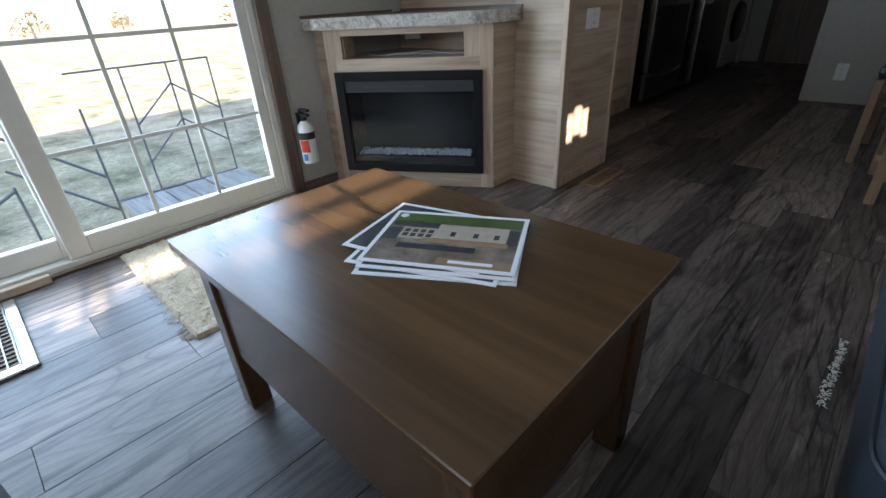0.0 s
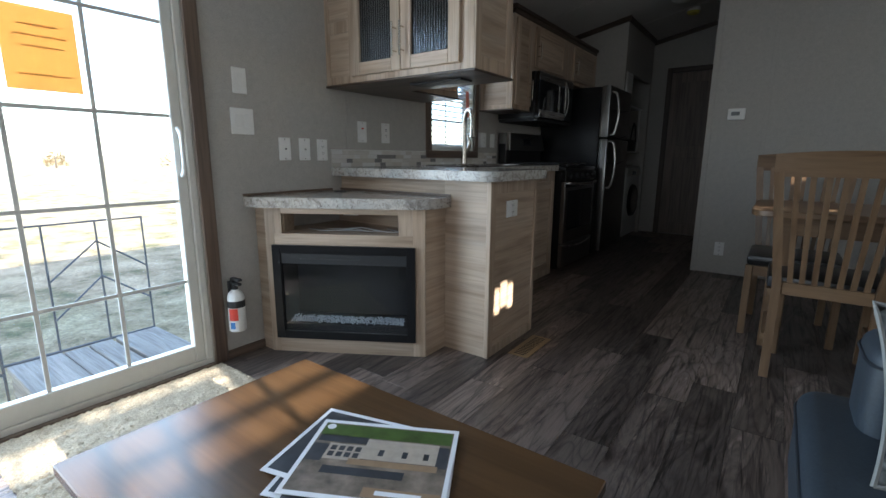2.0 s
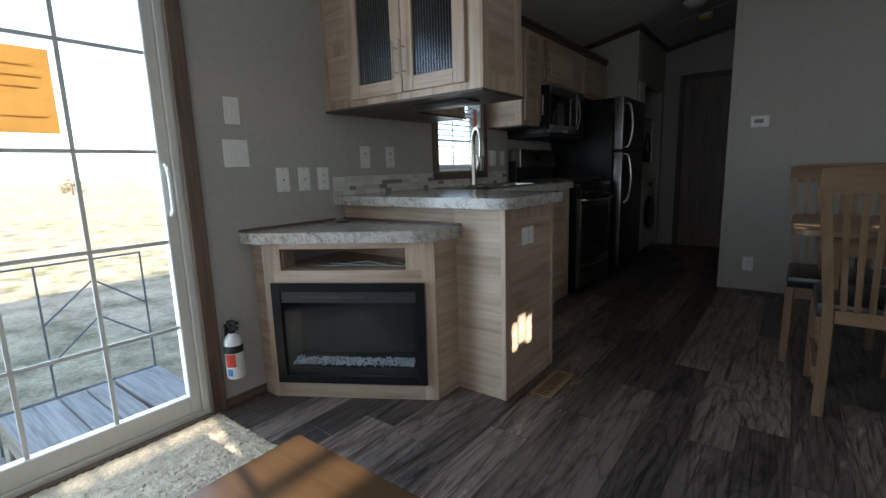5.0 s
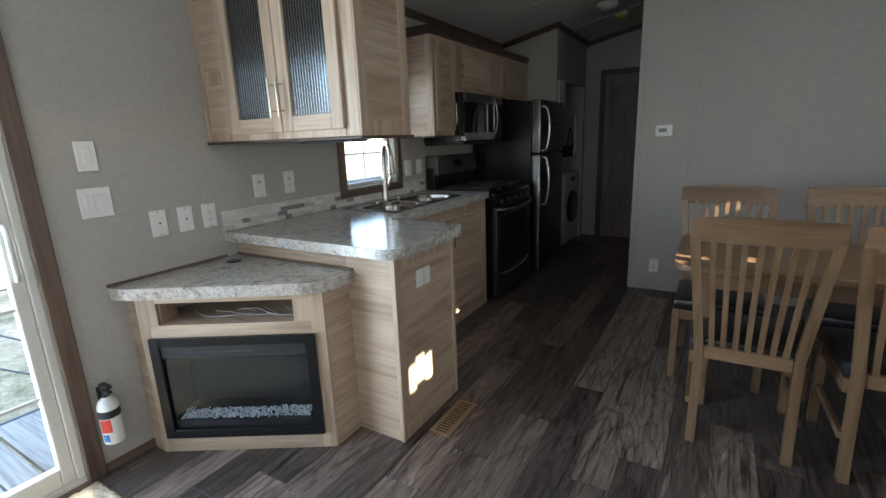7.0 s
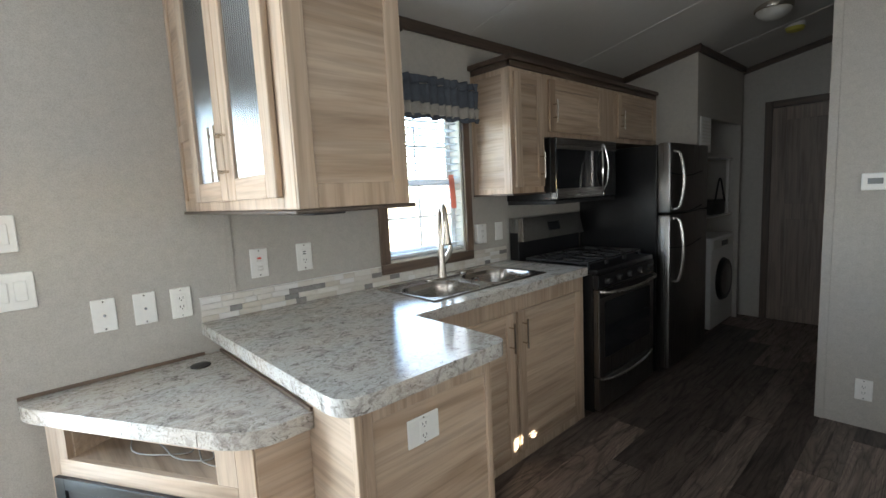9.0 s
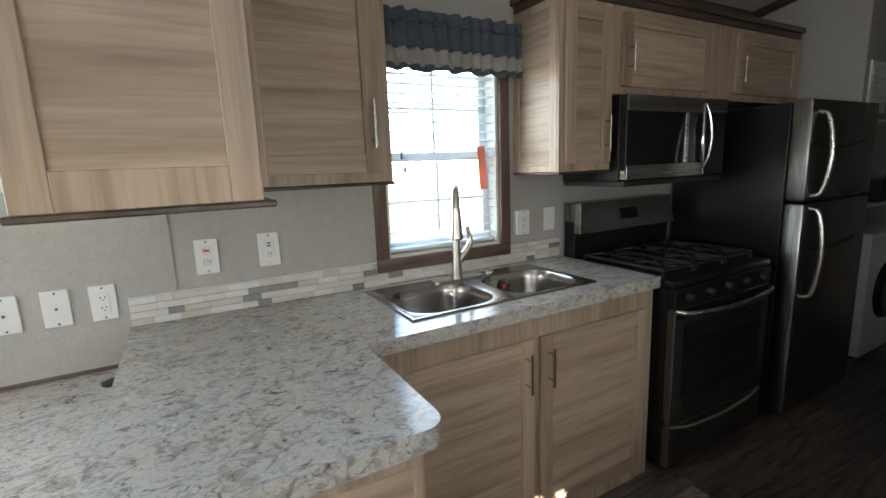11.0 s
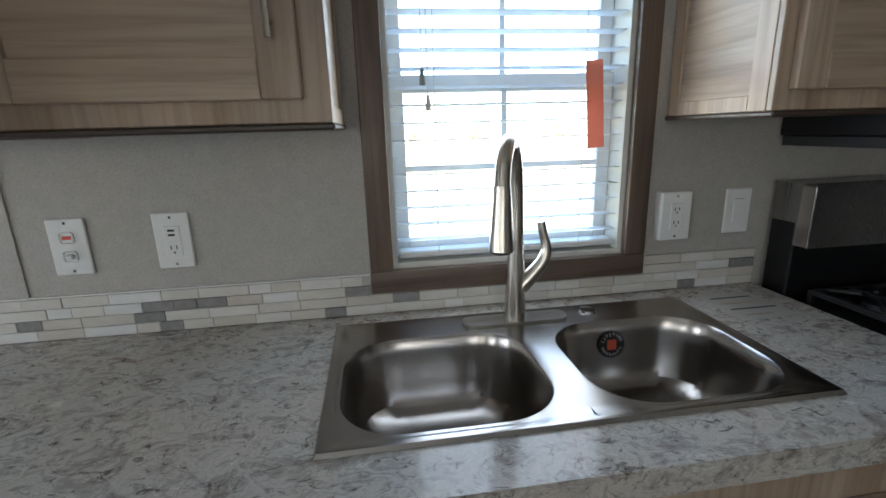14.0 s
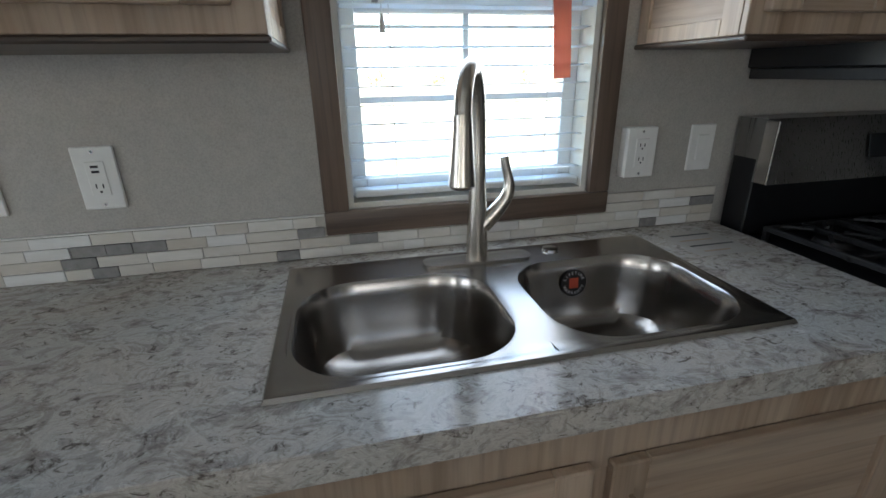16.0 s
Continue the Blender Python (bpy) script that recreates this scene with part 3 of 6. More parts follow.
box(XW - 0.10, XW - 0.001, wy0 + 0.012, wy1 - 0.012, wz1 - 0.012, wz1, 0, b)
part("jamb_liner", b, VINYL, win)
zm = 1.475
for name, z0, z1, x in (("lower_sash", wz0 + 0.013, zm + 0.02, XW - 0.075), ("upper_sash", zm - 0.02, wz1 - 0.013, XW - 0.095)):
    y0, y1 = wy0 + 0.013, wy1 - 0.013
    b = box(x - 0.009, x + 0.009, y0, y0 + 0.035, z0, z1, 0.002)
    box(x - 0.009, x + 0.009, y1 - 0.035, y1, z0, z1, 0.002, b)
    box(x - 0.009, x + 0.009, y0 + 0.035, y1 - 0.035, z0, z0 + 0.04, 0.002, b)
    box(x - 0.009, x + 0.009, y0 + 0.035, y1 - 0.035, z1 - 0.04, z1, 0.002, b)
    s = part(name, b, WHITE, win)
    ob = part("pane", box(x - 0.002, x + 0.002, y0 + 0.03, y1 - 0.03, z0 + 0.035, z1 - 0.035, 0), GLASS, s)
    ob.visible_shadow = False
    part("grille_bar", box(x + 0.003, x + 0.007, 3.073, 3.087, z0 + 0.04, z1 - 0.04, 0.001), WHITE, s)
    zc = (z0 + z1) / 2
    part("grille_bar", box(x + 0.0025, x + 0.0075, y0 + 0.035, y1 - 0.035, zc - 0.007, zc + 0.007, 0.001), WHITE, s)

bl = thing("window_blind", (XW - 0.03, 3.08, 1.05), "white faux wood slat blind lowered with slats open", "window blind")
part("head_rail", box(XW - 0.055, XW - 0.008, 2.80, 3.36, 1.875, 1.915, 0.003), WHITE, bl)
part("bottom_rail", box(XW - 0.055, XW - 0.008, 2.802, 3.358, 1.066, 1.082, 0.004), WHITE, bl)
slat = box(-0.0235, 0.0235, -0.278, 0.278, -0.0009, 0.0009, 0)
slat.transform(Matrix.Rotation(radians(-3), 4, "Y"))
sm = bpy.data.meshes.new("slat")
slat.to_mesh(sm)
slat.free()
sm.materials.append(SLAT)
for k in range(20):
    ob = new("slat", sm)
    ob.parent = bl
    ob.location = (0, 0, 0.058 + 0.0395 * k)
for y in (2.90, 3.26):
    part("ladder_cord", cyl((XW - 0.0075, y, 1.07), (XW - 0.0075, y, 1.88), 0.0009, seg=6), WHITE, bl)
for y, z in ((2.872, 1.50), (2.884, 1.445)):
    cd = part("pull_cord", cyl((XW + 0.004, y, z), (XW + 0.004, y, 1.88), 0.001, seg=6), WHITE, bl)
    part("cord_tassel", cyl((XW + 0.004, y, z - 0.035), (XW + 0.004, y, z), 0.007, 0.004, 10), plain("grey_tassel", (0.35, 0.35, 0.35), 0.5) if z > 1.46 else WHITE, cd)
q = box(-0.0006, 0.0006, -0.021, 0.021, -0.2, 0, 0)
q.transform(pose(XW + 0.003, 3.275, 1.515, 4, 0, 0))
tag = solid("warning_tag", q, REDTAG, "red orange paper warning tag hanging from the blind", "tag")

# ruffled valance
val = thing("window_valance", (XW + 0.05, 3.10, 1.82), "gathered slate blue and grey cloth valance", "valance")


def ruffle(z0, z1, amp, mat, name, off, wav=0.0):
    b = bmesh.new()
    ny, nz = 120, 6
    grid = []
    for i in range(ny + 1):
        y = 2.77 + 0.75 * i / ny
        col = []
        for j in range(nz + 1):
            v = j / nz
            ph = noise.noise((y * 9, 0.3, v * 0.6)) * 3
            d = amp * math.sin(y * 105 + ph) * (0.5 + 0.5 * v)
            d += 0.006 * noise.noise((y * 30, v * 2, 1.0))
            wz = wav * math.sin(y * 48 + 2 * noise.noise((y * 6, 2, 2)))
            col.append(b.verts.new((XW + off + d, y, z0 + wz * (1 - v) + (z1 - z0) * v + (wav * 0.6 * math.sin(y * 75) * v if name == "ruffle_top" else 0))))
        grid.append(col)
    for a, c2 in zip(grid, grid[1:]):
        for j in range(nz):
            b.faces.new((a[j], c2[j], c2[j + 1], a[j + 1]))
    ob = part(name, b, mat, val)
    so = ob.modifiers.new("thickness", "SOLIDIFY")
    so.thickness = 0.003
    return ob


ruffle(2.005, 2.05, 0.012, VALBLUE, "ruffle_top", 0.055, 0.006)
ruffle(1.90, 2.006, 0.013, VALBLUE, "cloth_body", 0.055)
ruffle(1.838, 1.905, 0.013, VALGREY, "pale_band", 0.057, 0.006)
ruffle(1.818, 1.842, 0.013, VALBLUE, "hem", 0.058, 0.006)
part("rod", cyl((XW + 0.028, 2.775, 2.0), (XW + 0.028, 3.515, 2.0), 0.006), WHITE, val)

# ---- peninsula, base cabinets, worktops ----
CT, CB = 0.935, 0.887
pen = thing("peninsula_cabinet", (-1.6, 2.16, 0), "light oak peninsula cabinet with framed end panel", "cabinet")
part("body", box(XW + 0.002, -1.104, 1.914, 2.415, 0, CB, 0.001), OAK["x"], pen)
part("side_panel", box(-1.36, -1.1, 1.906, 1.912, 0.0, CB - 0.001, 0.001), OAK["x"], pen)
part("corner_post", box(-1.112, -1.088, 1.902, 1.925, 0, CB - 0.001, 0.002), OAK["z"], pen)
EF = frame_of((-1.103, 1.926, 0.0), (0, 1), (1, 0))
b = None
for u0, u1, z0, z1 in ((0, 0.03, 0, CB), (0.465, 0.49, 0, CB), (0.03, 0.465, 0, 0.05), (0.03, 0.465, CB - 0.06, CB - 0.001)):
    b = box(u0, u1, 0, 0.013, z0, z1, 0.002, b)
b.transform(EF)
part("end_frame", b, OAK["z"], pen)
b = box(0.03, 0.465, 0, 0.005, 0.05, CB - 0.06, 0)
b.transform(EF)
part("end_panel", b, OAK["y"], pen)

base = thing("sink_base_cabinet", (-1.84, 3.1, 0), "light oak double door sink base cabinet", "cabinet")
part("body", box(XW + 0.002, -1.565, 2.417, 3.756, 0, CB - 0.2, 0.001), OAK["z"], base)
b = box(-1.564, -1.545, 2.45, 3.757, 0, 0.07, 0.001)
box(-1.564, -1.545, 2.45, 3.757, 0.785, CB, 0.001, b)
for y0, y1 in ((2.45, 2.52), (3.09, 3.13), (3.69, 3.757)):
    box(-1.564, -1.545, y0, y1, 0.07, 0.785, 0.001, b)
part("face_frame", b, OAK["z"], base)
part("side_panel", box(XW + 0.002, -1.565, 3.7565, 3.76, 0, CB, 0), OAK["x"], base)
for y0, h in ((2.50, 0.545), (3.115, 0.035)):
    m = frame_of((-1.545, y0, 0.06), (0, 1), (1, 0))
    shaker(base, m, 0.585, 0.745, (0, 1), (h, 0.555, 0.705))

SX0, SX1, SY0, SY1 = -2.058, -1.612, 2.645, 3.49
top_outline = rounded([(XW + 0.002, 1.84), (-1.035, 1.84), (-1.035, 2.45), (-1.515, 2.45), (-1.515, 3.765), (XW + 0.002, 3.765)], [0, 0.085, 0.06, 0.012, 0.006, 0])
hole = [(SX0 + 0.02, SY0 + 0.02), (SX1 - 0.02, SY0 + 0.02), (SX1 - 0.02, SY1 - 0.02), (SX0 + 0.02, SY1 - 0.02)]
wt = solid("kitchen_worktop", plate(top_outline, CB + 0.001, CT, [hole]), LAM, "speckled grey beige stone look laminate worktop with thick edge", "worktop")
bv = wt.modifiers.new("edge", "BEVEL")
bv.width, bv.segments, bv.limit_method, bv.angle_limit = 0.003, 2, "ANGLE", radians(50)

for e in (box(-1.516, -1.5142, 2.47, 3.757, CB + 0.003, CT - 0.004, 0), box(-1.036, -1.0342, 1.94, 2.38, CB + 0.003, CT - 0.004, 0), box(XW + 0.004, -1.13, 1.8392, 1.841, CB + 0.003, CT - 0.004, 0)):
    part("edge_strip", e, LAM, wt)

# ---- hutch with electric fireplace, set across the corner ----
HA, HB = Vector((-2.045, 1.331, 0)), Vector((-1.353, 1.738, 0))
hu = (HB - HA).normalized()
HM = frame_of(HA, (hu.x, hu.y), (hu.y, -hu.x))
HL = (HB - HA).length
hut = thing("fireplace_cabinet", HM, "light oak corner media cabinet with open shelf", "cabinet")
b = None
for u0, u1, z0, z1 in ((0, 0.045, 0, 0.752), (0.742, HL, 0, 0.752), (0.045, 0.742, 0, 0.088), (0.045, 0.742, 0.556, 0.622), (0.045, 0.085, 0.622, 0.752), (0.672, 0.742, 0.622, 0.752), (0.085, 0.672, 0.722, 0.752)):
    part("face_stile" if z1 - z0 > u1 - u0 else "face_rail", box(u0, u1, -0.02, 0, z0, z1, 0.0008), OAK["z" if z1 - z0 > u1 - u0 else "x"], hut, local=True)
bx = box(-1.373, -1.3535, 1.745, 1.905, 0, 0.752, 0.001)
part("side_panel", bx, OAK["y"], hut, aligned=True)
part("side_panel", box(XW + 0.002, -2.052, 1.335, 1.35, 0, 0.752, 0.001), OAK["x"], hut, aligned=True)
b = plate([(XW + 0.004, 1.42), (-1.98, 1.392), (-1.40, 1.734), (-1.376, 1.78), (-1.376, 1.9), (XW + 0.004, 1.9)], 0.60, 0.622)
part("shelf", b, OAK["x"], hut, aligned=True)
part("shelf_side", box(0.07, 0.09, -0.14, -0.021, 0.622, 0.752, 0), OAK["x"], hut, local=True)
part("shelf_side", box(0.67, 0.72, -0.12, -0.021, 0.622, 0.752, 0), OAK["x"], hut, local=True)
part("back_panel", box(XW + 0.004, -1.376, 1.885, 1.903, 0.02, 0.744, 0), OAK["x"], hut, aligned=True)
part("shelf_outlet", box(0.31, 0.39, -0.30, -0.29, 0.68, 0.74, 0.002), WHITE, hut, local=True)
ht = rounded([(XW + 0.002, 1.275), (-2.065, 1.275), (-1.37, 1.684), (-1.318, 1.76), (-1.318, 1.903), (XW + 0.002, 1.903)], [0, 0.06, 0.06, 0.04, 0, 0])
hw = o = solid("hutch_worktop", plate(ht, 0.753, 0.803), LAM, "speckled stone look laminate top of the media cabinet", "worktop")
bv = o.modifiers.new("edge", "BEVEL")
bv.width, bv.segments, bv.limit_method, bv.angle_limit = 0.003, 2, "ANGLE", radians(50)
part("edge_strip", box(-1.3195, -1.3172, 1.80, 1.90, 0.757, 0.799, 0), LAM, hw)
q = box(0.03, 0.68, 0.0, 0.0018, 0.757, 0.799, 0)
q.transform(frame_of((-2.065 + 0.02, 1.275 + 0.0118, 0), (0.695, 0.409), (0.409, -0.695)))
part("edge_strip", q, LAM, hw)
b = box(XW + 0.001, XW + 0.009, 1.275, 1.84, 0.804, 0.816, 0.001)
structure("trim_hutch_back", b, CASING["y"], "dark brown edge strip")
structure("trim_hutch_north", box(XW + 0.01, -1.318, 1.895, 1.904, 0.804, 0.816, 0.001), CASING["x"], "dark brown edge strip")
o = solid("cable_grommet", cyl((-2.0, 1.79, 0.803), (-2.0, 1.79, 0.807), 0.036, seg=24, bevel=0.001), BLACKMATT, "round black cable grommet in the worktop", "grommet")
cb = None
random.seed(4)
for k in range(3):
    u = 0.16 + 0.1 * k
    cb = tube(curve_pts([(u, -0.16, 0.626), (u + 0.1, -0.08 - 0.03 * k, 0.629 + 0.004 * k), (u + 0.2, -0.07, 0.632), (u + 0.3, -0.12 + 0.02 * k, 0.627), (u + 0.22, -0.17, 0.629)]), 0.0025, 6, cb)
cb.transform(HM)
solid("cable_bundle", cb, plain("grey_cable", (0.35, 0.34, 0.33), 0.5), "loose pale cables lying on the shelf", "cable")

fp = thing("electric_fireplace", HM, "black glass electric fireplace insert with crystal bed", "fireplace")
f0, f1, g0, g1 = 0.045, 0.742, 0.088, 0.556
b = None
for u0, u1, z0, z1 in ((f0 - 0.012, f0 + 0.03, g0 - 0.01, g1 + 0.01), (f1 - 0.03, f1 + 0.012, g0 - 0.01, g1 + 0.01), (f0 + 0.03, f1 - 0.03, g0 - 0.01, g0 + 0.03), (f0 + 0.03, f1 - 0.03, g1 - 0.03, g1 + 0.01)):
    part("surround", box(u0, u1, 0.001, 0.016, z0, z1, 0.001), BLACK, fp, local=True)
part("heater_vent", box(f0 + 0.03, f1 - 0.03, 0.0, 0.008, g1 - 0.085, g1 - 0.031, 0.001), BLACKMATT, fp, local=True)
for k in range(22):
    part("vent_slot", box(f0 + 0.13 + 0.014 * k, f0 + 0.138 + 0.014 * k, 0.008, 0.0095, g1 - 0.062, g1 - 0.055, 0), plain("slot_grey", (0.06, 0.06, 0.06), 0.4) if k == 0 else bpy.data.materials["slot_grey"], fp, local=True)
ob = part("glass_front", box(f0 + 0.031, f1 - 0.031, -0.002, 0.001, g0 + 0.031, g1 - 0.086, 0), glass_material("smoked_glass", (0.84, 0.86, 0.88)), fp, local=True)
b = box(f0 + 0.02, f1 - 0.02, -0.20, -0.19, g0, g1, 0)
box(f0 + 0.02, f1 - 0.02, -0.19, -0.008, g0, g0 + 0.063, 0, b)
box(f0 + 0.02, f1 - 0.02, -0.19, -0.01, g1 - 0.05, g1, 0, b)
box(f0 + 0.02, f0 + 0.03, -0.19, -0.01, g0, g1, 0, b)
box(f1 - 0.03, f1 - 0.02, -0.19, -0.01, g0, g1, 0, b)
part("firebox", b, BLACKMATT, fp, local=True)
b = bmesh.new()
for k in range(1000):
    r = random.uniform(0.003, 0.006)
    u, d = random.uniform(f0 + 0.055, f1 - 0.055), random.uniform(-0.07, -0.012)
    z = g0 + 0.070 + random.uniform(0, 0.008) - 0.25 * (d + 0.012)
    bmesh.ops.create_icosphere(b, subdivisions=1, radius=r, matrix=Matrix.LocRotScale((u, d, z), Euler((random.random() * 3, random.random() * 3, 0)), (1, 0.7, 0.8)))
ob = part("crystal_bed", b, CRYSTAL, fp, "clear crushed glass crystals", local=True)
tagged(ob, kind="stuff")
for p in ob.data.polygons:
    p.use_smooth = False

# ---- sink and tap ----
sink = thing("kitchen_sink", (-1.83, 3.07, CT), "brushed stainless double bowl kitchen sink", "sink")
YM = (SY0 + SY1) / 2


def rrect(cx, cy, hx, hy, r, ang):
    """The point of a rounded rectangle's edge at an angle from its centre."""
    d = Vector((math.cos(ang), math.sin(ang)))
    lo, hi = 0.0, 2.0
    for _ in range(26):
        mid = (lo + hi) / 2
        qx, qy = abs(d.x * mid) - hx + r, abs(d.y * mid) - hy + r
        dist = math.hypot(max(qx, 0), max(qy, 0)) + min(max(qx, qy), 0) - r
        lo, hi = (mid, hi) if dist < 0 else (lo, mid)
    return cx + d.x * lo, cy + d.y * lo


def sink_half(y0, y1, cy, hy):
    cx, hx = -1.80, 0.155
    b = bmesh.new()
    cxr, cyr, hxr, hyr = (SX0 + SX1) / 2, (y0 + y1) / 2, (SX1 - SX0) / 2, (y1 - y0) / 2
    angs = sorted([k * math.tau / 72 for k in range(72)] + [math.atan2(sy * hyr, sx * hxr) % math.tau for sx in (1, -1) for sy in (1, -1)])
    rings = []
    for inset, z in ((0.0, CT + 0.0005), (0.004, CT + 0.007), (0.012, CT + 0.0075), (0.022, CT + 0.004)):
        ring = []
        for a in angs:
            x, y = rrect(cxr, cyr, hxr, hyr, 0.0005, a)
            x = min(max(x, SX0 + inset), SX1 - inset)
            y = max(y, SY0 + inset) if y0 == SY0 else min(y, SY1 - inset)
            edge_in = (abs(y - y1) < 1e-3 and y0 == SY0) or (abs(y - y0) < 1e-3 and y0 != SY0)
            ring.append(b.verts.new((x, y, CT + 0.004 if edge_in and inset < 0.02 and SX0 + 0.02 < x < SX1 - 0.02 else z)))
        rings.append(ring)
    for grow, z, r in ((0.012, CT + 0.004, 0.11), (0.004, CT + 0.0035, 0.105), (0.0, CT - 0.003, 0.10), (-0.004, CT - 0.03, 0.10), (-0.012, CT - 0.10, 0.095), (-0.022, CT - 0.135, 0.085), (-0.045, CT - 0.155, 0.07), (-0.09, CT - 0.160, 0.04), (-0.13, CT - 0.162, 0.02)):
        rings.append([b.verts.new((*rrect(cx, cy, hx + grow, hy + grow, r, a), z)) for a in angs])
    n = len(angs)
    for r0, r1 in zip(rings, rings[1:]):
        for k in range(n):
            b.faces.new((r0[k], r0[(k + 1) % n], r1[(k + 1) % n], r1[k]))
    b.faces.new(rings[-1])
    bmesh.ops.remove_doubles(b, verts=b.verts[:], dist=0.00002)
    bmesh.ops.recalc_face_normals(b, faces=b.faces[:])
    if max(f.normal.z * f.calc_area() for f in b.faces) < 0.0005:
        bmesh.ops.reverse_faces(b, faces=b.faces[:])
    return b


for y0, y1, cy in ((SY0, YM, 2.855), (YM, SY1, 3.28)):
    ob = part("bowl", sink_half(y0, y1, cy, 0.178), SINKSTEEL, sink)
    for p in ob.data.polygons:
        p.use_smooth = True
    part("drain", cyl((-1.80, cy, CT - 0.1615), (-1.80, cy, CT - 0.1585), 0.042, seg=28, bevel=0.001), CHROME, sink)
part("hole_cover", cyl((-2.018, 3.235, CT + 0.004), (-2.018, 3.235, CT + 0.010), 0.021, 0.018, 24), CHROME, sink, "small round chrome hole cover")
q = cyl((0, 0, 0), (0, 0, 0.0012), 0.031, seg=32)
bm_m = pose(-1.944, 3.262, CT - 0.050, 0, 84, 0)
q.transform(bm_m)
badge = thing("sink_sticker", bm_m, "round black and red sticker inside the sink bowl", "sticker")
part("disc", q, BLACKMATT, badge)
q = box(-0.012, 0.012, -0.011, 0.011, 0.0012, 0.0018, 0)
q.transform(bm_m)
part("red_square", q, plain("red_sticker", (0.72, 0.11, 0.05), 0.5), badge)


def text_mesh(body, size):
    cu = bpy.data.curves.new("lettering", "FONT")
    cu.body, cu.size, cu.align_x, cu.align_y, cu.extrude = body, size, "CENTER", "CENTER", 0.0002
    tmp = bpy.data.objects.new("lettering", cu)
    scene.collection.objects.link(tmp)
    me = bpy.data.meshes.new_from_object(tmp.evaluated_get(bpy.context.evaluated_depsgraph_get()))
    b = bmesh.new()
    b.from_mesh(me)
    bpy.data.objects.remove(tmp)
    bpy.data.meshes.remove(me)
    return b


for word, sgn in (("LIFETIME", 1), ("WARRANTY", -1)):
    b = None
    for k, ch in enumerate(word):
        q = text_mesh(ch, 0.010)
        a = (k - 3.5) * 0.33
        q.transform(bm_m @ Matrix.Rotation(radians(90), 4, "Z") @ Matrix.Rotation(-a * sgn, 4, "Z") @ Matrix.Translation((0, 0.0235 * sgn, 0.0016)))
        b = join(b, q)
    part("lettering", b, PAPERW, badge, "white ring lettering")

tap = thing("kitchen_tap", (-2.003, 3.052, CT + 0.004), "brushed nickel pull down kitchen tap", "tap")
bp = rounded([(-2.03, 2.93), (-1.976, 2.93), (-1.976, 3.175), (-2.03, 3.175)], [0.026] * 4)
part("deck_plate", plate(bp, CT + 0.0045, CT + 0.011), NICKEL, tap)
tx, ty, tz = -2.003, 3.052, CT + 0.011
part("body", tube([(tx, ty, tz), (tx, ty, tz + 0.01), (tx, ty, tz + 0.06), (tx, ty, tz + 0.13), (tx, ty, tz + 0.17)], [0.025, 0.0245, 0.022, 0.020, 0.018], 24), NICKEL, tap)
dx, dy = 0.875, -0.484
neck = curve_pts([(tx, ty, tz + 0.165), (tx, ty, tz + 0.27), (tx + 0.012 * dx, ty + 0.012 * dy, tz + 0.345), (tx + 0.045 * dx, ty + 0.045 * dy, tz + 0.392), (tx + 0.085 * dx, ty + 0.085 * dy, tz + 0.393), (tx + 0.118 * dx, ty + 0.118 * dy, tz + 0.36), (tx + 0.13 * dx, ty + 0.13 * dy, tz + 0.315)], 8)
part("gooseneck", tube(neck, [0.0175 - 0.002 * min(1, k / 20) for k in range(len(neck))], 18), NICKEL, tap)
hx, hy = tx + 0.131 * dx, ty + 0.131 * dy
part("spray_head", tube([(hx, hy, tz + 0.318), (hx + 0.002, hy, tz + 0.29), (hx + 0.005, hy - 0.002, tz + 0.23), (hx + 0.007, hy - 0.003, tz + 0.195), (hx + 0.007, hy - 0.003, tz + 0.19)], [0.0165, 0.0178, 0.0215, 0.0245, 0.02], 22), NICKEL, tap)
lev = curve_pts([(tx, ty + 0.012, tz + 0.075), (tx + 0.004, ty + 0.04, tz + 0.105), (tx + 0.006, ty + 0.062, tz + 0.135), (tx + 0.006, ty + 0.068, tz + 0.165), (tx + 0.004, ty + 0.06, tz + 0.20), (tx + 0.002, ty + 0.056, tz + 0.222)], 6)
part("lever", tube(lev, [0.020 - 0.010 * min(1, k / 22) for k in range(len(lev))], 16), NICKEL, tap)

stk = thing("worktop_sticker", (-1.98, 3.62, CT), "clear printed care sticker on the worktop", "sticker")
part("film", box(-2.06, -1.90, 3.55, 3.70, CT + 0.0003, CT + 0.0006, 0), plain("sticker_film", (0.50, 0.47, 0.43), 0.25, 0, 0.05, 30, 0), stk)
for k, (ya, yb) in enumerate(((3.57, 3.68), (3.57, 3.66), (3.57, 3.69), (3.58, 3.65))):
    xk = -2.035 + 0.035 * k
    part("writing", box(xk, xk + 0.007, ya, yb, CT + 0.0006, CT + 0.0008, 0), PBROWN if k % 2 else BLACKMATT, stk)

# ---- upper cabinets ----
UB = 1.385
gc = thing("glass_front_cabinet", (-1.65, 2.06, UB), "light oak wall cabinet with two reeded glass doors", "cabinet")
GX1, GY0, GY1, GT = -1.155, 1.845, 2.165, 2.30
b = box(XW + 0.002, GX1, GY0, GY1, UB, UB + 0.018, 0)
box(XW + 0.002, XW + 0.02, GY0, GY1, UB + 0.018, GT, 0, b)
box(GX1 - 0.016, GX1 - 0.004, GY0, GY1, UB + 0.018, GT, 0, b)
box(XW + 0.02, GX1 - 0.016, GY1 - 0.012, GY1, UB + 0.018, GT, 0, b)
box(XW + 0.02, GX1 - 0.016, GY0, GY1 - 0.012, GT - 0.018, GT, 0, b)
part("body", b, OAK["x"], gc)
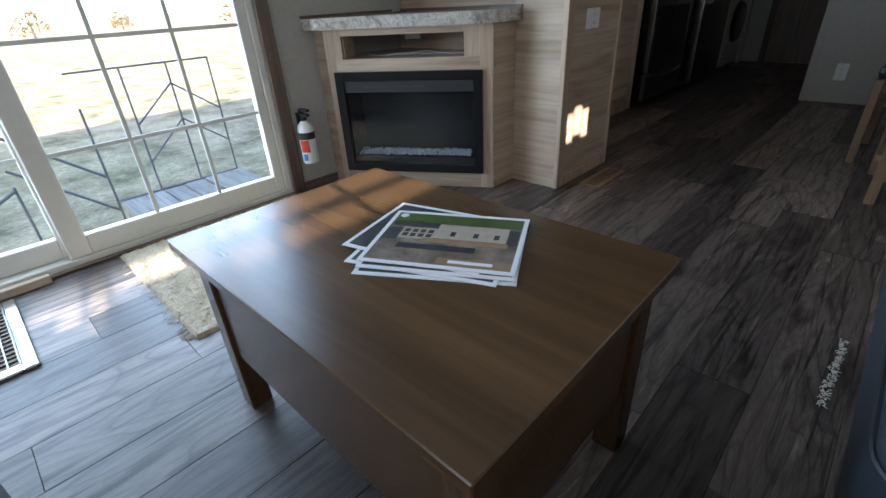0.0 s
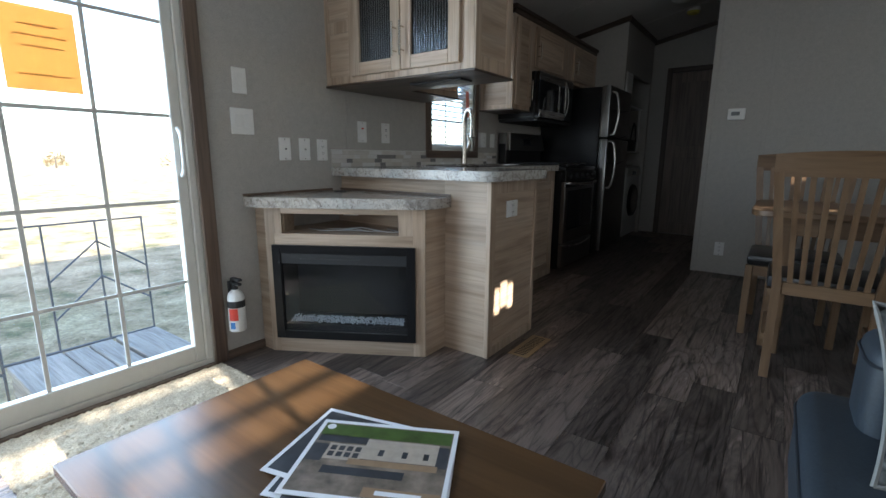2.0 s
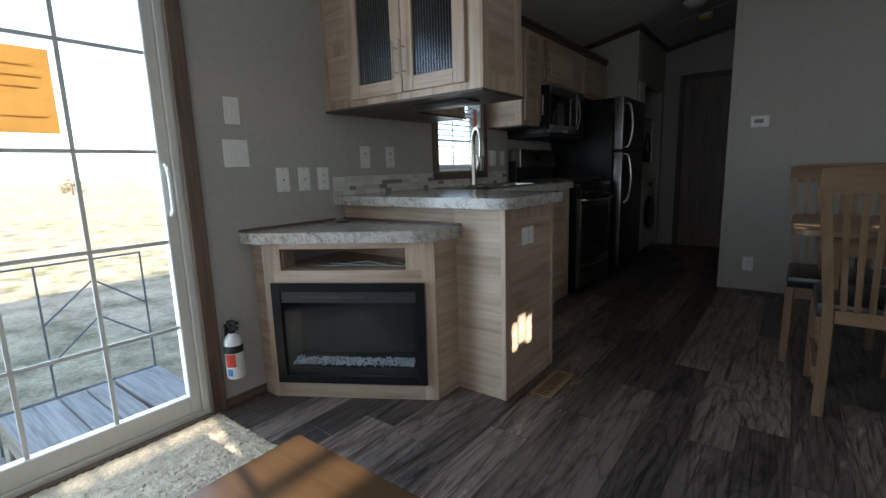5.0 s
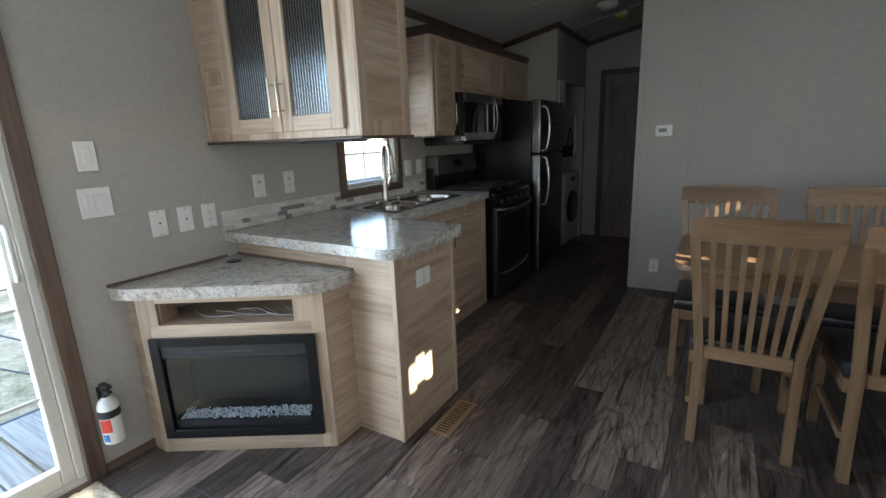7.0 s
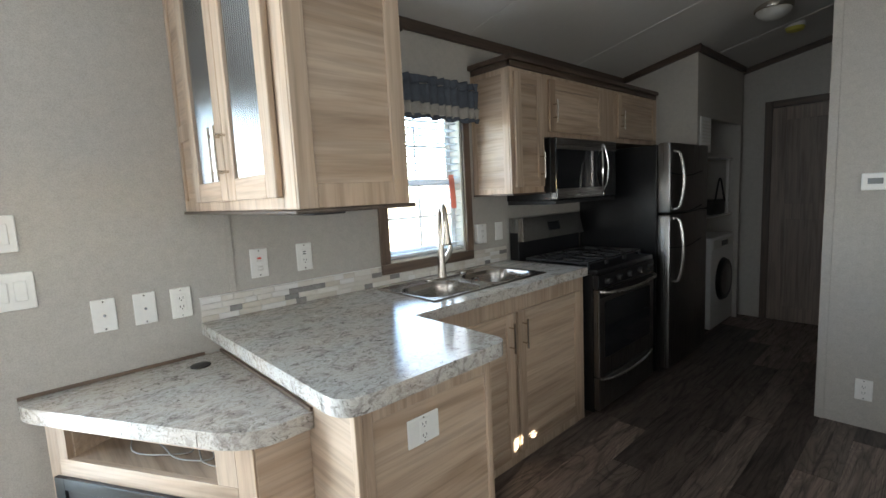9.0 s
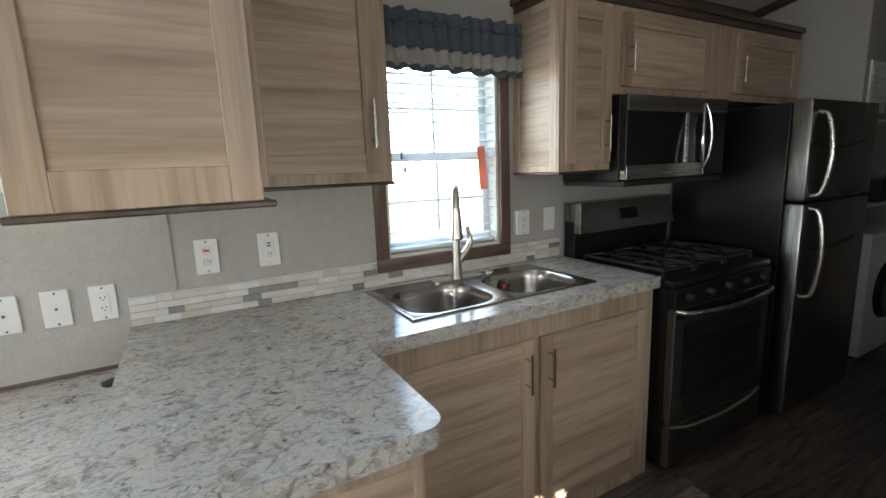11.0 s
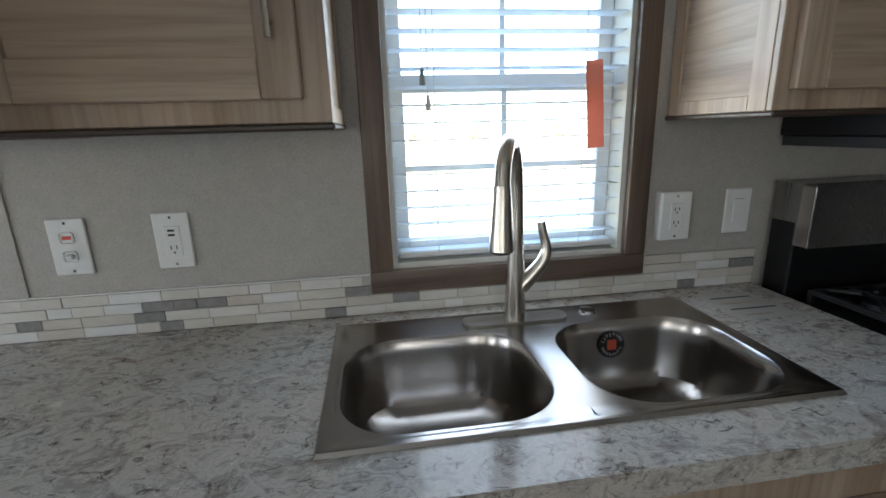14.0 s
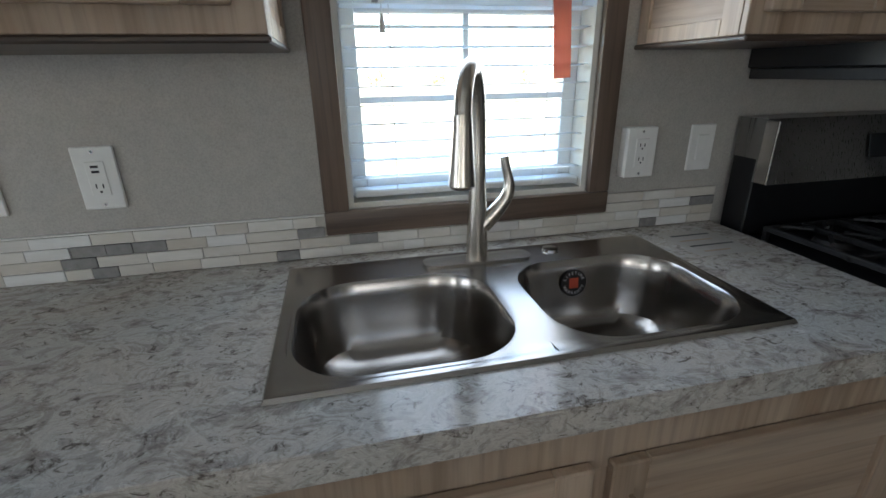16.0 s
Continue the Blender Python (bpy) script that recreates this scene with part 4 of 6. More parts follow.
part("shelf", box(XW + 0.02, GX1 - 0.016, GY0 + 0.03, GY1 - 0.012, 1.80, 1.818, 0.001), OAK["x"], gc)
fm = frame_of((XW + 0.002, GY0, UB), (1, 0), (0, -1))
b = None
w = GX1 - XW - 0.002
for u0, u1, z0, z1 in ((0, 0.03, 0, GT - UB), (0.185, 0.215, 0, GT - UB), (w - 0.07, w, 0, GT - UB), (0.03, 0.185, 0, 0.04), (0.215, w - 0.07, 0, 0.04), (0.03, 0.185, 0.26, 0.32), (0.03, w - 0.07, GT - UB - 0.05, GT - UB)):
    b = box(u0, u1, 0.0, 0.012, z0, z1, 0.0015, b)
b.transform(fm)
part("face_frame", b, OAK["z"], gc)
b = box(0.03, 0.185, 0, 0.004, 0.04, GT - UB - 0.05, 0)
b.transform(fm)
part("filler_panel", b, OAK["x"], gc)
for x0, hpos in ((0.218, 0.32), (0.565, 0.022)):
    m = frame_of((XW + 0.002 + x0, GY0 - 0.012, UB + 0.03), (1, 0), (0, -1))
    shaker(gc, m, 0.342, GT - UB - 0.09, (1, 0), (hpos, 0.06, 0.215), 0.062, None, REEDED)
sf = frame_of((GX1 - 0.004, GY0 - 0.010, UB), (0, 1), (1, 0))
d = GY1 - GY0 + 0.012
b = None
for u0, u1, z0, z1 in ((0, 0.05, 0, GT - UB), (d - 0.05, d, 0, GT - UB), (0.05, d - 0.05, 0, 0.06), (0.05, d - 0.05, GT - UB - 0.06, GT - UB)):
    b = box(u0, u1, 0, 0.012, z0, z1, 0.0015, b)
b.transform(sf)
part("end_frame", b, OAK["z"], gc)
b = box(0.05, d - 0.05, 0, 0.004, 0.06, GT - UB - 0.06, 0)
b.transform(sf)
part("end_panel", b, OAK["y"], gc)
part("handle", handle_bar(frame_of((-1.42, GY1 + 0.019, UB), (-1, 0), (0, 1)), 0.0, 0.05, 0.20, 0.028), NICKEL, gc, "brushed nickel bar handle")
part("handle_door", box(-1.80, GX1 - 0.03, GY1 + 0.001, GY1 + 0.019, UB + 0.02, GT - 0.03, 0.002), OAK["z"], gc)
part("light_rail", box(XW + 0.002, GX1 + 0.012, GY0 - 0.02, GY1 + 0.022, UB - 0.012, UB - 0.0005, 0.003), DARKTRIM["x"], gc)
part("under_light", box(-1.62, -1.30, 1.95, 2.05, UB - 0.022, UB - 0.0125, 0.002), BLACKMATT, gc)


def wall_cabinet(label, y0, y1, z0, z1, doors, rail_under=True):
    x1 = -1.835
    c = thing("wall_cabinet", (-1.98, (y0 + y1) / 2, z0), label, "cabinet", "kitchen wall cabinets")
    part("body", box(XW + 0.002, x1, y0 + 0.008, y1 - 0.008, z0, z1, 0.001), OAK["y"], c)
    for yy, sgn in ((y0, 1), (y1, -1)):
        b = None
        for xa, xb, za, zb in ((XW + 0.004, XW + 0.04, z0, z1), (x1 - 0.045, x1 - 0.001, z0, z1), (XW + 0.04, x1 - 0.045, z0, z0 + 0.03), (XW + 0.04, x1 - 0.045, z1 - 0.03, z1)):
            b = box(xa, xb, min(yy, yy + sgn * 0.008), max(yy, yy + sgn * 0.008), za, zb, 0.001, b)
        part("side_frame", b, OAK["z"], c)
    for yy in (y0 + 0.0055, y1 - 0.0075):
        part("side_panel", box(XW + 0.004, x1 - 0.001, yy, yy + 0.002, z0 + 0.001, z1 - 0.001, 0), OAK["x"], c)
    part("face_frame", box(x1, x1 + 0.014, y0, y1, z0, z1, 0.0015), OAK["z"], c)
    for d0, d1, hu_ in doors:
        shaker(c, frame_of((x1 + 0.014, d0, z0 + 0.035), (0, 1), (1, 0)), d1 - d0, z1 - z0 - 0.06, (0, 1), hu_)
    if rail_under:
        part("light_rail", box(XW + 0.002, x1 + 0.024, y0 - 0.006, y1 + 0.004, z0 - 0.011, z0 - 0.0005, 0.003), DARKTRIM["y"], c)
    return c


wall_cabinet("light oak wall cabinet beside the window", 2.19, 2.695, UB, 2.10, [(2.205, 2.655, (0.415, 0.08, 0.235))])
wall_cabinet("light oak wall cabinet between window and microwave", 3.47, 3.785, UB, 2.10, [(3.495, 3.77, (0.235, 0.05, 0.205))])
wall_cabinet("light oak wall cabinet over the microwave", 3.788, 4.69, 1.722, 2.10, [(3.84, 4.50, (0.035, 0.06, 0.19))], False)
wall_cabinet("light oak wall cabinet over the fridge", 4.692, 5.44, 1.722, 2.10, [(4.73, 5.39, (0.035, 0.06, 0.19))], False)


def crown(pts, name):
    b = None
    for p, q2 in zip(pts, pts[1:]):
        x0, x1, y0, y1 = min(p[0], q2[0]), max(p[0], q2[0]), min(p[1], q2[1]), max(p[1], q2[1])
        b = box(x0 - 0.012, x1 + 0.012, y0 - 0.012, y1 + 0.012, 2.101, 2.135, 0.004, b)
        b = box(x0 - 0.022, x1 + 0.028, y0 - 0.028, y1 + 0.022, 2.135, 2.165, 0.008, b)
    return structure(name, b, DARKTRIM["y"], "dark brown crown moulding on the cabinets")


crown([(XW + 0.024, 3.478), (-1.825, 3.478), (-1.825, 5.41)], "trim_cabinet_crown")
crown([(XW + 0.024, 2.685), (-1.825, 2.685), (-1.825, 2.22)], "trim_cabinet_crown_west")

# ---- appliances ----
mwv = thing("microwave", (-1.93, 4.16, 1.31), "black and stainless over the range microwave", "microwave")
MY0, MY1 = 3.79, 4.55
part("body", box(XW + 0.002, -1.775, MY0, MY1, 1.33, 1.715, 0.003), BLACK, mwv)
part("base_vent", box(XW + 0.01, -1.745, MY0 + 0.002, MY1 - 0.002, 1.305, 1.329, 0.002), BLACKMATT, mwv)
d = part("door", box(-1.774, -1.735, MY0, MY1 - 0.18, 1.335, 1.712, 0.004), BLACKGLASS, mwv)
part("top_band", box(-1.7348, -1.731, MY0 + 0.004, MY1 - 0.004, 1.64, 1.710, 0.001), STEELDARK, d)
part("bottom_band", box(-1.7348, -1.731, MY0 + 0.004, MY1 - 0.2, 1.337, 1.40, 0.001), STEELDARK, d)
part("window_edge", box(-1.7348, -1.732, MY0 + 0.42, MY0 + 0.445, 1.40, 1.64, 0.001), STEEL, d)
for sgn in (1, -1):
    pts = curve_pts([(-1.733, 4.36, 1.37), (-1.722, 4.36 + 0.026 * sgn, 1.43), (-1.716, 4.36 + 0.036 * sgn, 1.525), (-1.722, 4.36 + 0.026 * sgn, 1.62), (-1.733, 4.36, 1.69)])
    part("handle", tube(pts, 0.007, 10), CHROME, d, "curved chrome handle")
part("control_panel", box(-1.774, -1.737, MY1 - 0.178, MY1, 1.335, 1.712, 0.004), BLACKGLASS, mwv)

st = thing("gas_range", (-1.78, 4.17, 0), "black and stainless freestanding gas range", "stove")
SY, SZ = (3.79, 4.55), 0.915
part("body", box(-2.11, -1.50, *SY, 0.03, SZ - 0.03, 0.003), BLACK, st)
part("cooktop", box(-2.11, -1.47, *SY, SZ - 0.029, SZ, 0.006), BLACK, st)
b = box(-2.115, -2.04, SY[0], SY[1], SZ + 0.001, 1.12, 0.004)
part("back_guard", b, BLACK, st)
q = bmesh.new()
prof = [(-2.115, 1.06), (-2.00, 1.06), (-2.035, 1.215), (-2.115, 1.215)]
f = q.faces.new([q.verts.new((x, SY[0] + 0.001, z)) for x, z in prof])
r = bmesh.ops.extrude_face_region(q, geom=[f])
bmesh.ops.translate(q, verts=[v for v in r["geom"] if isinstance(v, bmesh.types.BMVert)], vec=(0, SY[1] - SY[0] - 0.002, 0))
bmesh.ops.recalc_face_normals(q, faces=q.faces[:])
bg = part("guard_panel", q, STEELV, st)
q = box(-0.001, 0.002, -0.07, 0.07, -0.03, 0.03, 0.001)
q.transform(pose(-2.0135, 4.17, 1.14, 0, -13, 0))
part("clock_display", q, BLACKGLASS, bg)
part("guard_end", box(-2.035, -1.997, SY[0] - 0.004, SY[0] + 0.0005, 1.06, 1.213, 0.002), SINKSTEEL, bg)
for cxx in (-1.93, -1.66):
    for cyy in (3.96, 4.17, 4.38):
        part("burner", cyl((cxx, cyy, SZ), (cxx, cyy, SZ + 0.014), 0.045, 0.038, 20), IRON, st)
for y0, y1 in ((3.82, 4.05), (4.055, 4.285), (4.29, 4.52)):
    b = None
    for x in (-2.0, -1.79, -1.55):
        b = box(x - 0.006, x + 0.006, y0, y1, SZ + 0.022, SZ + 0.036, 0.002, b)
    for y in (y0 + 0.006, (y0 + y1) / 2, y1 - 0.006):
        box(-2.0, -1.55, y - 0.006, y + 0.006, SZ + 0.024, SZ + 0.038, 0.002, b)
    for x in (-2.0, -1.55):
        for y in (y0 + 0.008, y1 - 0.008):
            box(x - 0.006, x + 0.006, y - 0.006, y + 0.006, SZ, SZ + 0.026, 0, b)
    for x in (-1.93, -1.66):
        for k in range(4):
            a = math.pi / 4 + k * math.pi / 2
            yc = (y0 + y1) / 2
            tube([(x + 0.03 * math.cos(a), yc + 0.03 * math.sin(a), SZ + 0.036), (x + 0.10 * math.cos(a), yc + 0.10 * math.sin(a), SZ + 0.033)], 0.005, 6, b)
    part("grate", b, IRON, st)
part("knob_panel", box(-1.499, -1.462, SY[0], SY[1], 0.80, SZ - 0.03, 0.004), BLACK, st)
for k in range(5):
    y = SY[0] + 0.09 + 0.145 * k
    part("knob", cyl((-1.462, y, 0.842), (-1.435, y, 0.842), 0.021, 0.017, 18, None, 0.002), BLACKMATT, st)
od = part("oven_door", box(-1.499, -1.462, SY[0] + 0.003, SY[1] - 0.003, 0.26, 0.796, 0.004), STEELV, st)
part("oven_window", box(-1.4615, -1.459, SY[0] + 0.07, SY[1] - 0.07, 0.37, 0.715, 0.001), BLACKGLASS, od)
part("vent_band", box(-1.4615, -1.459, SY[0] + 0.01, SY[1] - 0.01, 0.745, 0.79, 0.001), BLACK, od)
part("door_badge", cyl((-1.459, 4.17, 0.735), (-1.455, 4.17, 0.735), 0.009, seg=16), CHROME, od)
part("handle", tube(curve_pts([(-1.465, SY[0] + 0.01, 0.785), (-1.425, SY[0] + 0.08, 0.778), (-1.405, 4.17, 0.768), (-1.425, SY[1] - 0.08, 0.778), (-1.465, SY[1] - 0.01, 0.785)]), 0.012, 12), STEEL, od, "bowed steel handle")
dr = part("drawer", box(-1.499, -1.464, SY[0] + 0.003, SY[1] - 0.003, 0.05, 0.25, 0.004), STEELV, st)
part("drawer_pull", tube(curve_pts([(-1.466, SY[0] + 0.02, 0.245), (-1.45, SY[0] + 0.15, 0.225), (-1.445, 4.17, 0.215), (-1.45, SY[1] - 0.15, 0.225), (-1.466, SY[1] - 0.02, 0.245)]), 0.008, 8), STEEL, dr)

fg = thing("fridge", (-1.78, 5.1, 0), "stainless top freezer fridge with black sides", "fridge")
FY0, FY1 = 4.68, 5.43
part("body", box(-2.11, -1.50, FY0, FY1, 0.02, 1.67, 0.004), BLACK, fg)
for name, z0, z1, hz in (("freezer_door", 1.19, 1.68, (1.215, 1.62)), ("fridge_door", 0.06, 1.18, (0.70, 1.155))):
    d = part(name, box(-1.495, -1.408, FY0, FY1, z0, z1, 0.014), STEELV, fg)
    a0, a1 = (hz[0], hz[1])
    pts = curve_pts([(-1.41, FY0 + 0.06, a0), (-1.365, FY0 + 0.065, a0 + 0.03), (-1.34, FY0 + 0.065, (a0 + a1) / 2), (-1.365, FY0 + 0.065, a1 - 0.03), (-1.41, FY0 + 0.06, a1)])
    part("handle", tube(pts, 0.011, 12), STEEL, d, "bowed steel handle")
for z in (1.47, 1.21, 0.95):
    part("strap", tube(curve_pts([(-1.404, FY0 - 0.004, z), (-1.396, FY0 + 0.3, z - 0.02), (-1.402, FY0 + 0.6, z + 0.01)]), 0.004, 6), BLACKMATT, fg)

ac = thing("air_vent", (-1.5, 5.6, 1.62), "white louvred return air grille", "vent")
part("frame", box(-1.4995, -1.488, 5.50, 5.74, 1.64, 1.925, 0.003), WHITE, ac)
for k in range(9):
    part("slat", box(-1.488, -1.483, 5.52, 5.72, 1.665 + 0.027 * k, 1.677 + 0.027 * k, 0.001), VINYL, ac)
wd = thing("washing_machine", (-1.78, 6.27, 0), "white front loading washer with a black round door", "washing machine")
part("body", box(XW + 0.05, -1.53, 5.95, 6.59, 0.02, 0.88, 0.01), WHITE, wd)
d = part("round_door", cyl((-1.53, 6.27, 0.46), (-1.495, 6.27, 0.46), 0.21, 0.19, 32, None, 0.004), BLACK, wd)
part("door_ring", cyl((-1.496, 6.27, 0.46), (-1.488, 6.27, 0.46), 0.15, 0.13, 32), STEELV, d)
part("control_strip", box(-1.531, -1.522, 5.97, 6.57, 0.77, 0.85, 0.002), VINYL, wd)
part("display", box(-1.522, -1.519, 6.20, 6.38, 0.785, 0.835, 0.001), BLACKGLASS, wd)
for k in range(3):
    part("foot", cyl((-1.58 - 0.2 * k, 6.0 + 0.26 * k, 0), (-1.58 - 0.2 * k, 6.0 + 0.26 * k, 0.022), 0.02, seg=10), BLACKMATT, wd)
sh = thing("closet_shelf", (-1.8, 6.06, 1.05), "white wire closet shelf over the washer", "shelf")
part("board", box(XW + 0.001, -1.56, 5.501, 6.618, 1.06, 1.075, 0.002), WHITE, sh)
part("upper_board", box(XW + 0.001, -1.56, 5.501, 6.618, 1.60, 1.615, 0.002), WHITE, sh)
part("bracket", box(-1.60, -1.575, 6.55, 6.57, 1.075, 1.60, 0.002), WHITE, sh)
bn = thing("storage_bin", (-1.75, 6.3, 1.076), "dark fabric storage bin with a strap on the shelf", "bin")
part("body", box(-1.95, -1.57, 6.12, 6.45, 1.076, 1.22, 0.02), BLACKMATT, bn)
part("strap", tube(curve_pts([(-1.57, 6.14, 1.20), (-1.565, 6.26, 1.42), (-1.57, 6.42, 1.20)]), 0.008, 8), BLACKMATT, bn)

# end wall door
ed = thing("door_2", (-0.95, YN, 0), "brown panelled interior door", "door", "", "structure")
part("leaf", box(-1.265, PX - 0.02, YN - 0.03, YN - 0.004, 0.01, 2.05, 0.002), DOORWOOD["z"], ed)
for x0, x1, z0, z1 in ((-1.15, -0.68, 1.15, 1.93), (-1.15, -0.68, 0.15, 1.0)):
    part("panel", box(x0, x1, YN - 0.036, YN - 0.031, z0, z1, 0.004), DOORWOOD["z"], ed)
part("casing_side", box(-1.33, -1.268, YN - 0.022, YN - 0.001, 0, 2.12, 0.003), DARKTRIM["z"], ed)
part("casing_top", box(-1.267, PX - 0.002, YN - 0.022, YN - 0.001, 2.055, 2.12, 0.003), DARKTRIM["x"], ed)

LX, LY = -0.985, 5.33
lz = ceil_z(LX)
lamp = thing("ceiling_light", (LX, LY, lz - 0.1), "round brushed metal ceiling light, switched off", "ceiling light")
part("base", cyl((LX, LY, lz - 0.04), (LX, LY, lz + 0.015), 0.115, seg=32, bevel=0.006), NICKEL, lamp)
part("shade", tube([(LX, LY, lz - 0.041), (LX, LY, lz - 0.065), (LX, LY, lz - 0.09), (LX, LY, lz - 0.10)], [0.105, 0.095, 0.06, 0.015], 28), VINYL, lamp)
sx_, sy_ = -0.985, 6.0
sz_ = ceil_z(sx_)
smk = thing("smoke_alarm", (sx_, sy_, sz_ - 0.05), "pale yellow covered smoke alarm on the ceiling", "smoke alarm")
part("base", cyl((sx_, sy_, sz_ - 0.02), (sx_, sy_, sz_ + 0.012), 0.068, seg=24), WHITE, smk)
part("dust_cover", tube([(sx_, sy_, sz_ - 0.0205), (sx_, sy_, sz_ - 0.045), (sx_, sy_, sz_ - 0.055)], [0.066, 0.055, 0.02], 24), plain("yellow_dust_cover", (0.62, 0.56, 0.10), 0.4), smk)

# ---- outlets and switches ----


def wall_plate(name, label, m, w, h, kind):
    """A cover plate centred on the face m, with its sockets or switches."""
    o = thing(name, m, label, "outlet" if "outlet" in name or "jack" in name else "switch")
    part("plate", box(-w / 2, w / 2, 0.0005, 0.007, -h / 2, h / 2, 0.0025), WHITE, o, local=True)
    dk = BLACKMATT
    if kind == "outlet":
        part("insert", box(-0.017, 0.017, 0.007, 0.0095, -0.034, 0.034, 0.001), WHITE, o, local=True)
        for z in (0.017, -0.017):
            for x in (-0.006, 0.006):
                part("slot", box(x - 0.0012, x + 0.0012, 0.0093, 0.0098, z - 0.002, z + 0.006, 0), dk, o, local=True)
            part("slot", cyl((0, 0.0093, z - 0.007), (0, 0.0098, z - 0.007), 0.0022, seg=10), dk, o, local=True)
    elif kind == "usb":
        part("insert", box(-0.017, 0.017, 0.007, 0.0095, -0.034, 0.034, 0.001), WHITE, o, local=True)
        for z in (0.024, 0.014):
            part("usb_port", box(-0.008, 0.006, 0.0093, 0.0098, z - 0.0025, z + 0.0025, 0), dk, o, local=True)
        for x in (-0.006, 0.006):
            part("slot", box(x - 0.0012, x + 0.0012, 0.0093, 0.0098, -0.019, -0.010, 0), dk, o, local=True)
        part("slot", cyl((0, 0.0093, -0.026), (0, 0.0098, -0.026), 0.0025, seg=10), dk, o, local=True)
    elif kind == "jack":
        part("jack", cyl((0, 0.007, 0), (0, 0.014, 0), 0.0045, seg=12), CHROME, o, local=True)
    elif kind == "pump":
        part("lamp_window", box(-0.014, 0.014, 0.007, 0.009, 0.008, 0.034, 0.004), WHITE, o, local=True)
        part("red_lamp", box(-0.009, 0.009, 0.009, 0.0096, 0.017, 0.025, 0.0005), RED, o, local=True)
        part("toggle_ring", box(-0.014, 0.014, 0.007, 0.009, -0.032, -0.008, 0.004), WHITE, o, local=True)
        part("toggle", box(-0.006, 0.010, 0.009, 0.02, -0.024, -0.014, 0.003), WHITE, o, local=True)
    else:
        n = int(kind)
        for k in range(n):
            x = (k - (n - 1) / 2) * 0.046
            part("rocker", box(x - 0.0165, x + 0.0165, 0.007, 0.0105, -0.033, 0.033, 0.002), WHITE, o, local=True)
    if kind not in ("1", "2"):
        for z in (h * 0.42, -h * 0.42):
            part("screw", cyl((0, 0.0068, z), (0, 0.0078, z), 0.003, seg=10), CHROME, o, local=True)
    return o


def on_west(y, z):
    return frame_of((XW, y, z), (0, 1), (1, 0))


wall_plate("light_switch", "white rocker switch on the greige wall", on_west(1.302, 1.347), 0.072, 0.118, "1")
wall_plate("double_switch", "white double rocker switch plate", on_west(1.303, 1.161), 0.118, 0.122, "2")
wall_plate("jack_outlet", "white coaxial jack plate", on_west(1.532, 1.035), 0.072, 0.118, "jack")
wall_plate("jack_outlet", "white coaxial jack plate", on_west(1.657, 1.035), 0.072, 0.118, "jack")
wall_plate("wall_outlet", "white duplex outlet plate", on_west(1.778, 1.033), 0.072, 0.118, "outlet")
wall_plate("pump_switch", "white switch plate with red indicator", on_west(2.094, 1.146), 0.076, 0.126, "pump")
wall_plate("usb_outlet", "white outlet plate with usb ports", on_west(2.304, 1.147), 0.076, 0.126, "usb")
o = wall_plate("wall_outlet", "white boxed duplex outlet", frame_of((XW + 0.026, 3.50, 1.14), (0, 1), (1, 0)), 0.082, 0.122, "outlet")
part("surface_box", box(-0.041, 0.041, -0.0255, 0.0, -0.061, 0.061, 0.002), WHITE, o, local=True)
wall_plate("light_switch", "white rocker switch beside the range", on_west(3.694, 1.14), 0.074, 0.118, "1")
wall_plate("wall_outlet", "white duplex outlet on the peninsula end", frame_of((-1.0975, 2.126, 0.742), (0, 1), (1, 0)), 0.115, 0.084, "outlet")
wall_plate("wall_outlet", "white duplex outlet low on the partition", frame_of((-0.362, PY, 0.22), (1, 0), (0, -1)), 0.074, 0.118, "outlet")
th = thing("thermostat", (-0.357, PY, 1.357), "white thermostat on the greige partition", "thermostat")
part("case", box(-0.42, -0.295, PY - 0.022, PY - 0.0005, 1.312, 1.402, 0.004), WHITE, th)
part("display", box(-0.395, -0.335, PY - 0.0235, PY - 0.022, 1.345, 1.375, 0.001), plain("display_grey", (0.12, 0.13, 0.12), 0.3), th)

# ---- fire extinguisher ----
ex = thing("fire_extinguisher", (-2.085, 1.185, 0.12), "white fire extinguisher with black and red label, wall hung", "extinguisher")
exx, exy = -2.083, 1.185
part("tank", tube([(exx, exy, 0.125), (exx, exy, 0.128), (exx, exy, 0.136), (exx, exy, 0.33), (exx, exy, 0.355), (exx, exy, 0.372), (exx, exy, 0.378)], [0.02, 0.036, 0.042, 0.042, 0.035, 0.02, 0.015], 28), WHITE, ex)
part("black_band", cyl((exx, exy, 0.275), (exx, exy, 0.315), 0.0428, seg=28), BLACKMATT, ex)


def label_arc(a0, a1, z0, z1):
    b = bmesh.new()
    n = 10
    vs = [[b.verts.new((exx + 0.0432 * math.cos(a0 + (a1 - a0) * k / n), exy + 0.0432 * math.sin(a0 + (a1 - a0) * k / n), z)) for z in (z0, z1)] for k in range(n + 1)]
    for p, q2 in zip(vs, vs[1:]):
        b.faces.new((p[0], q2[0], q2[1], p[1]))
    return b


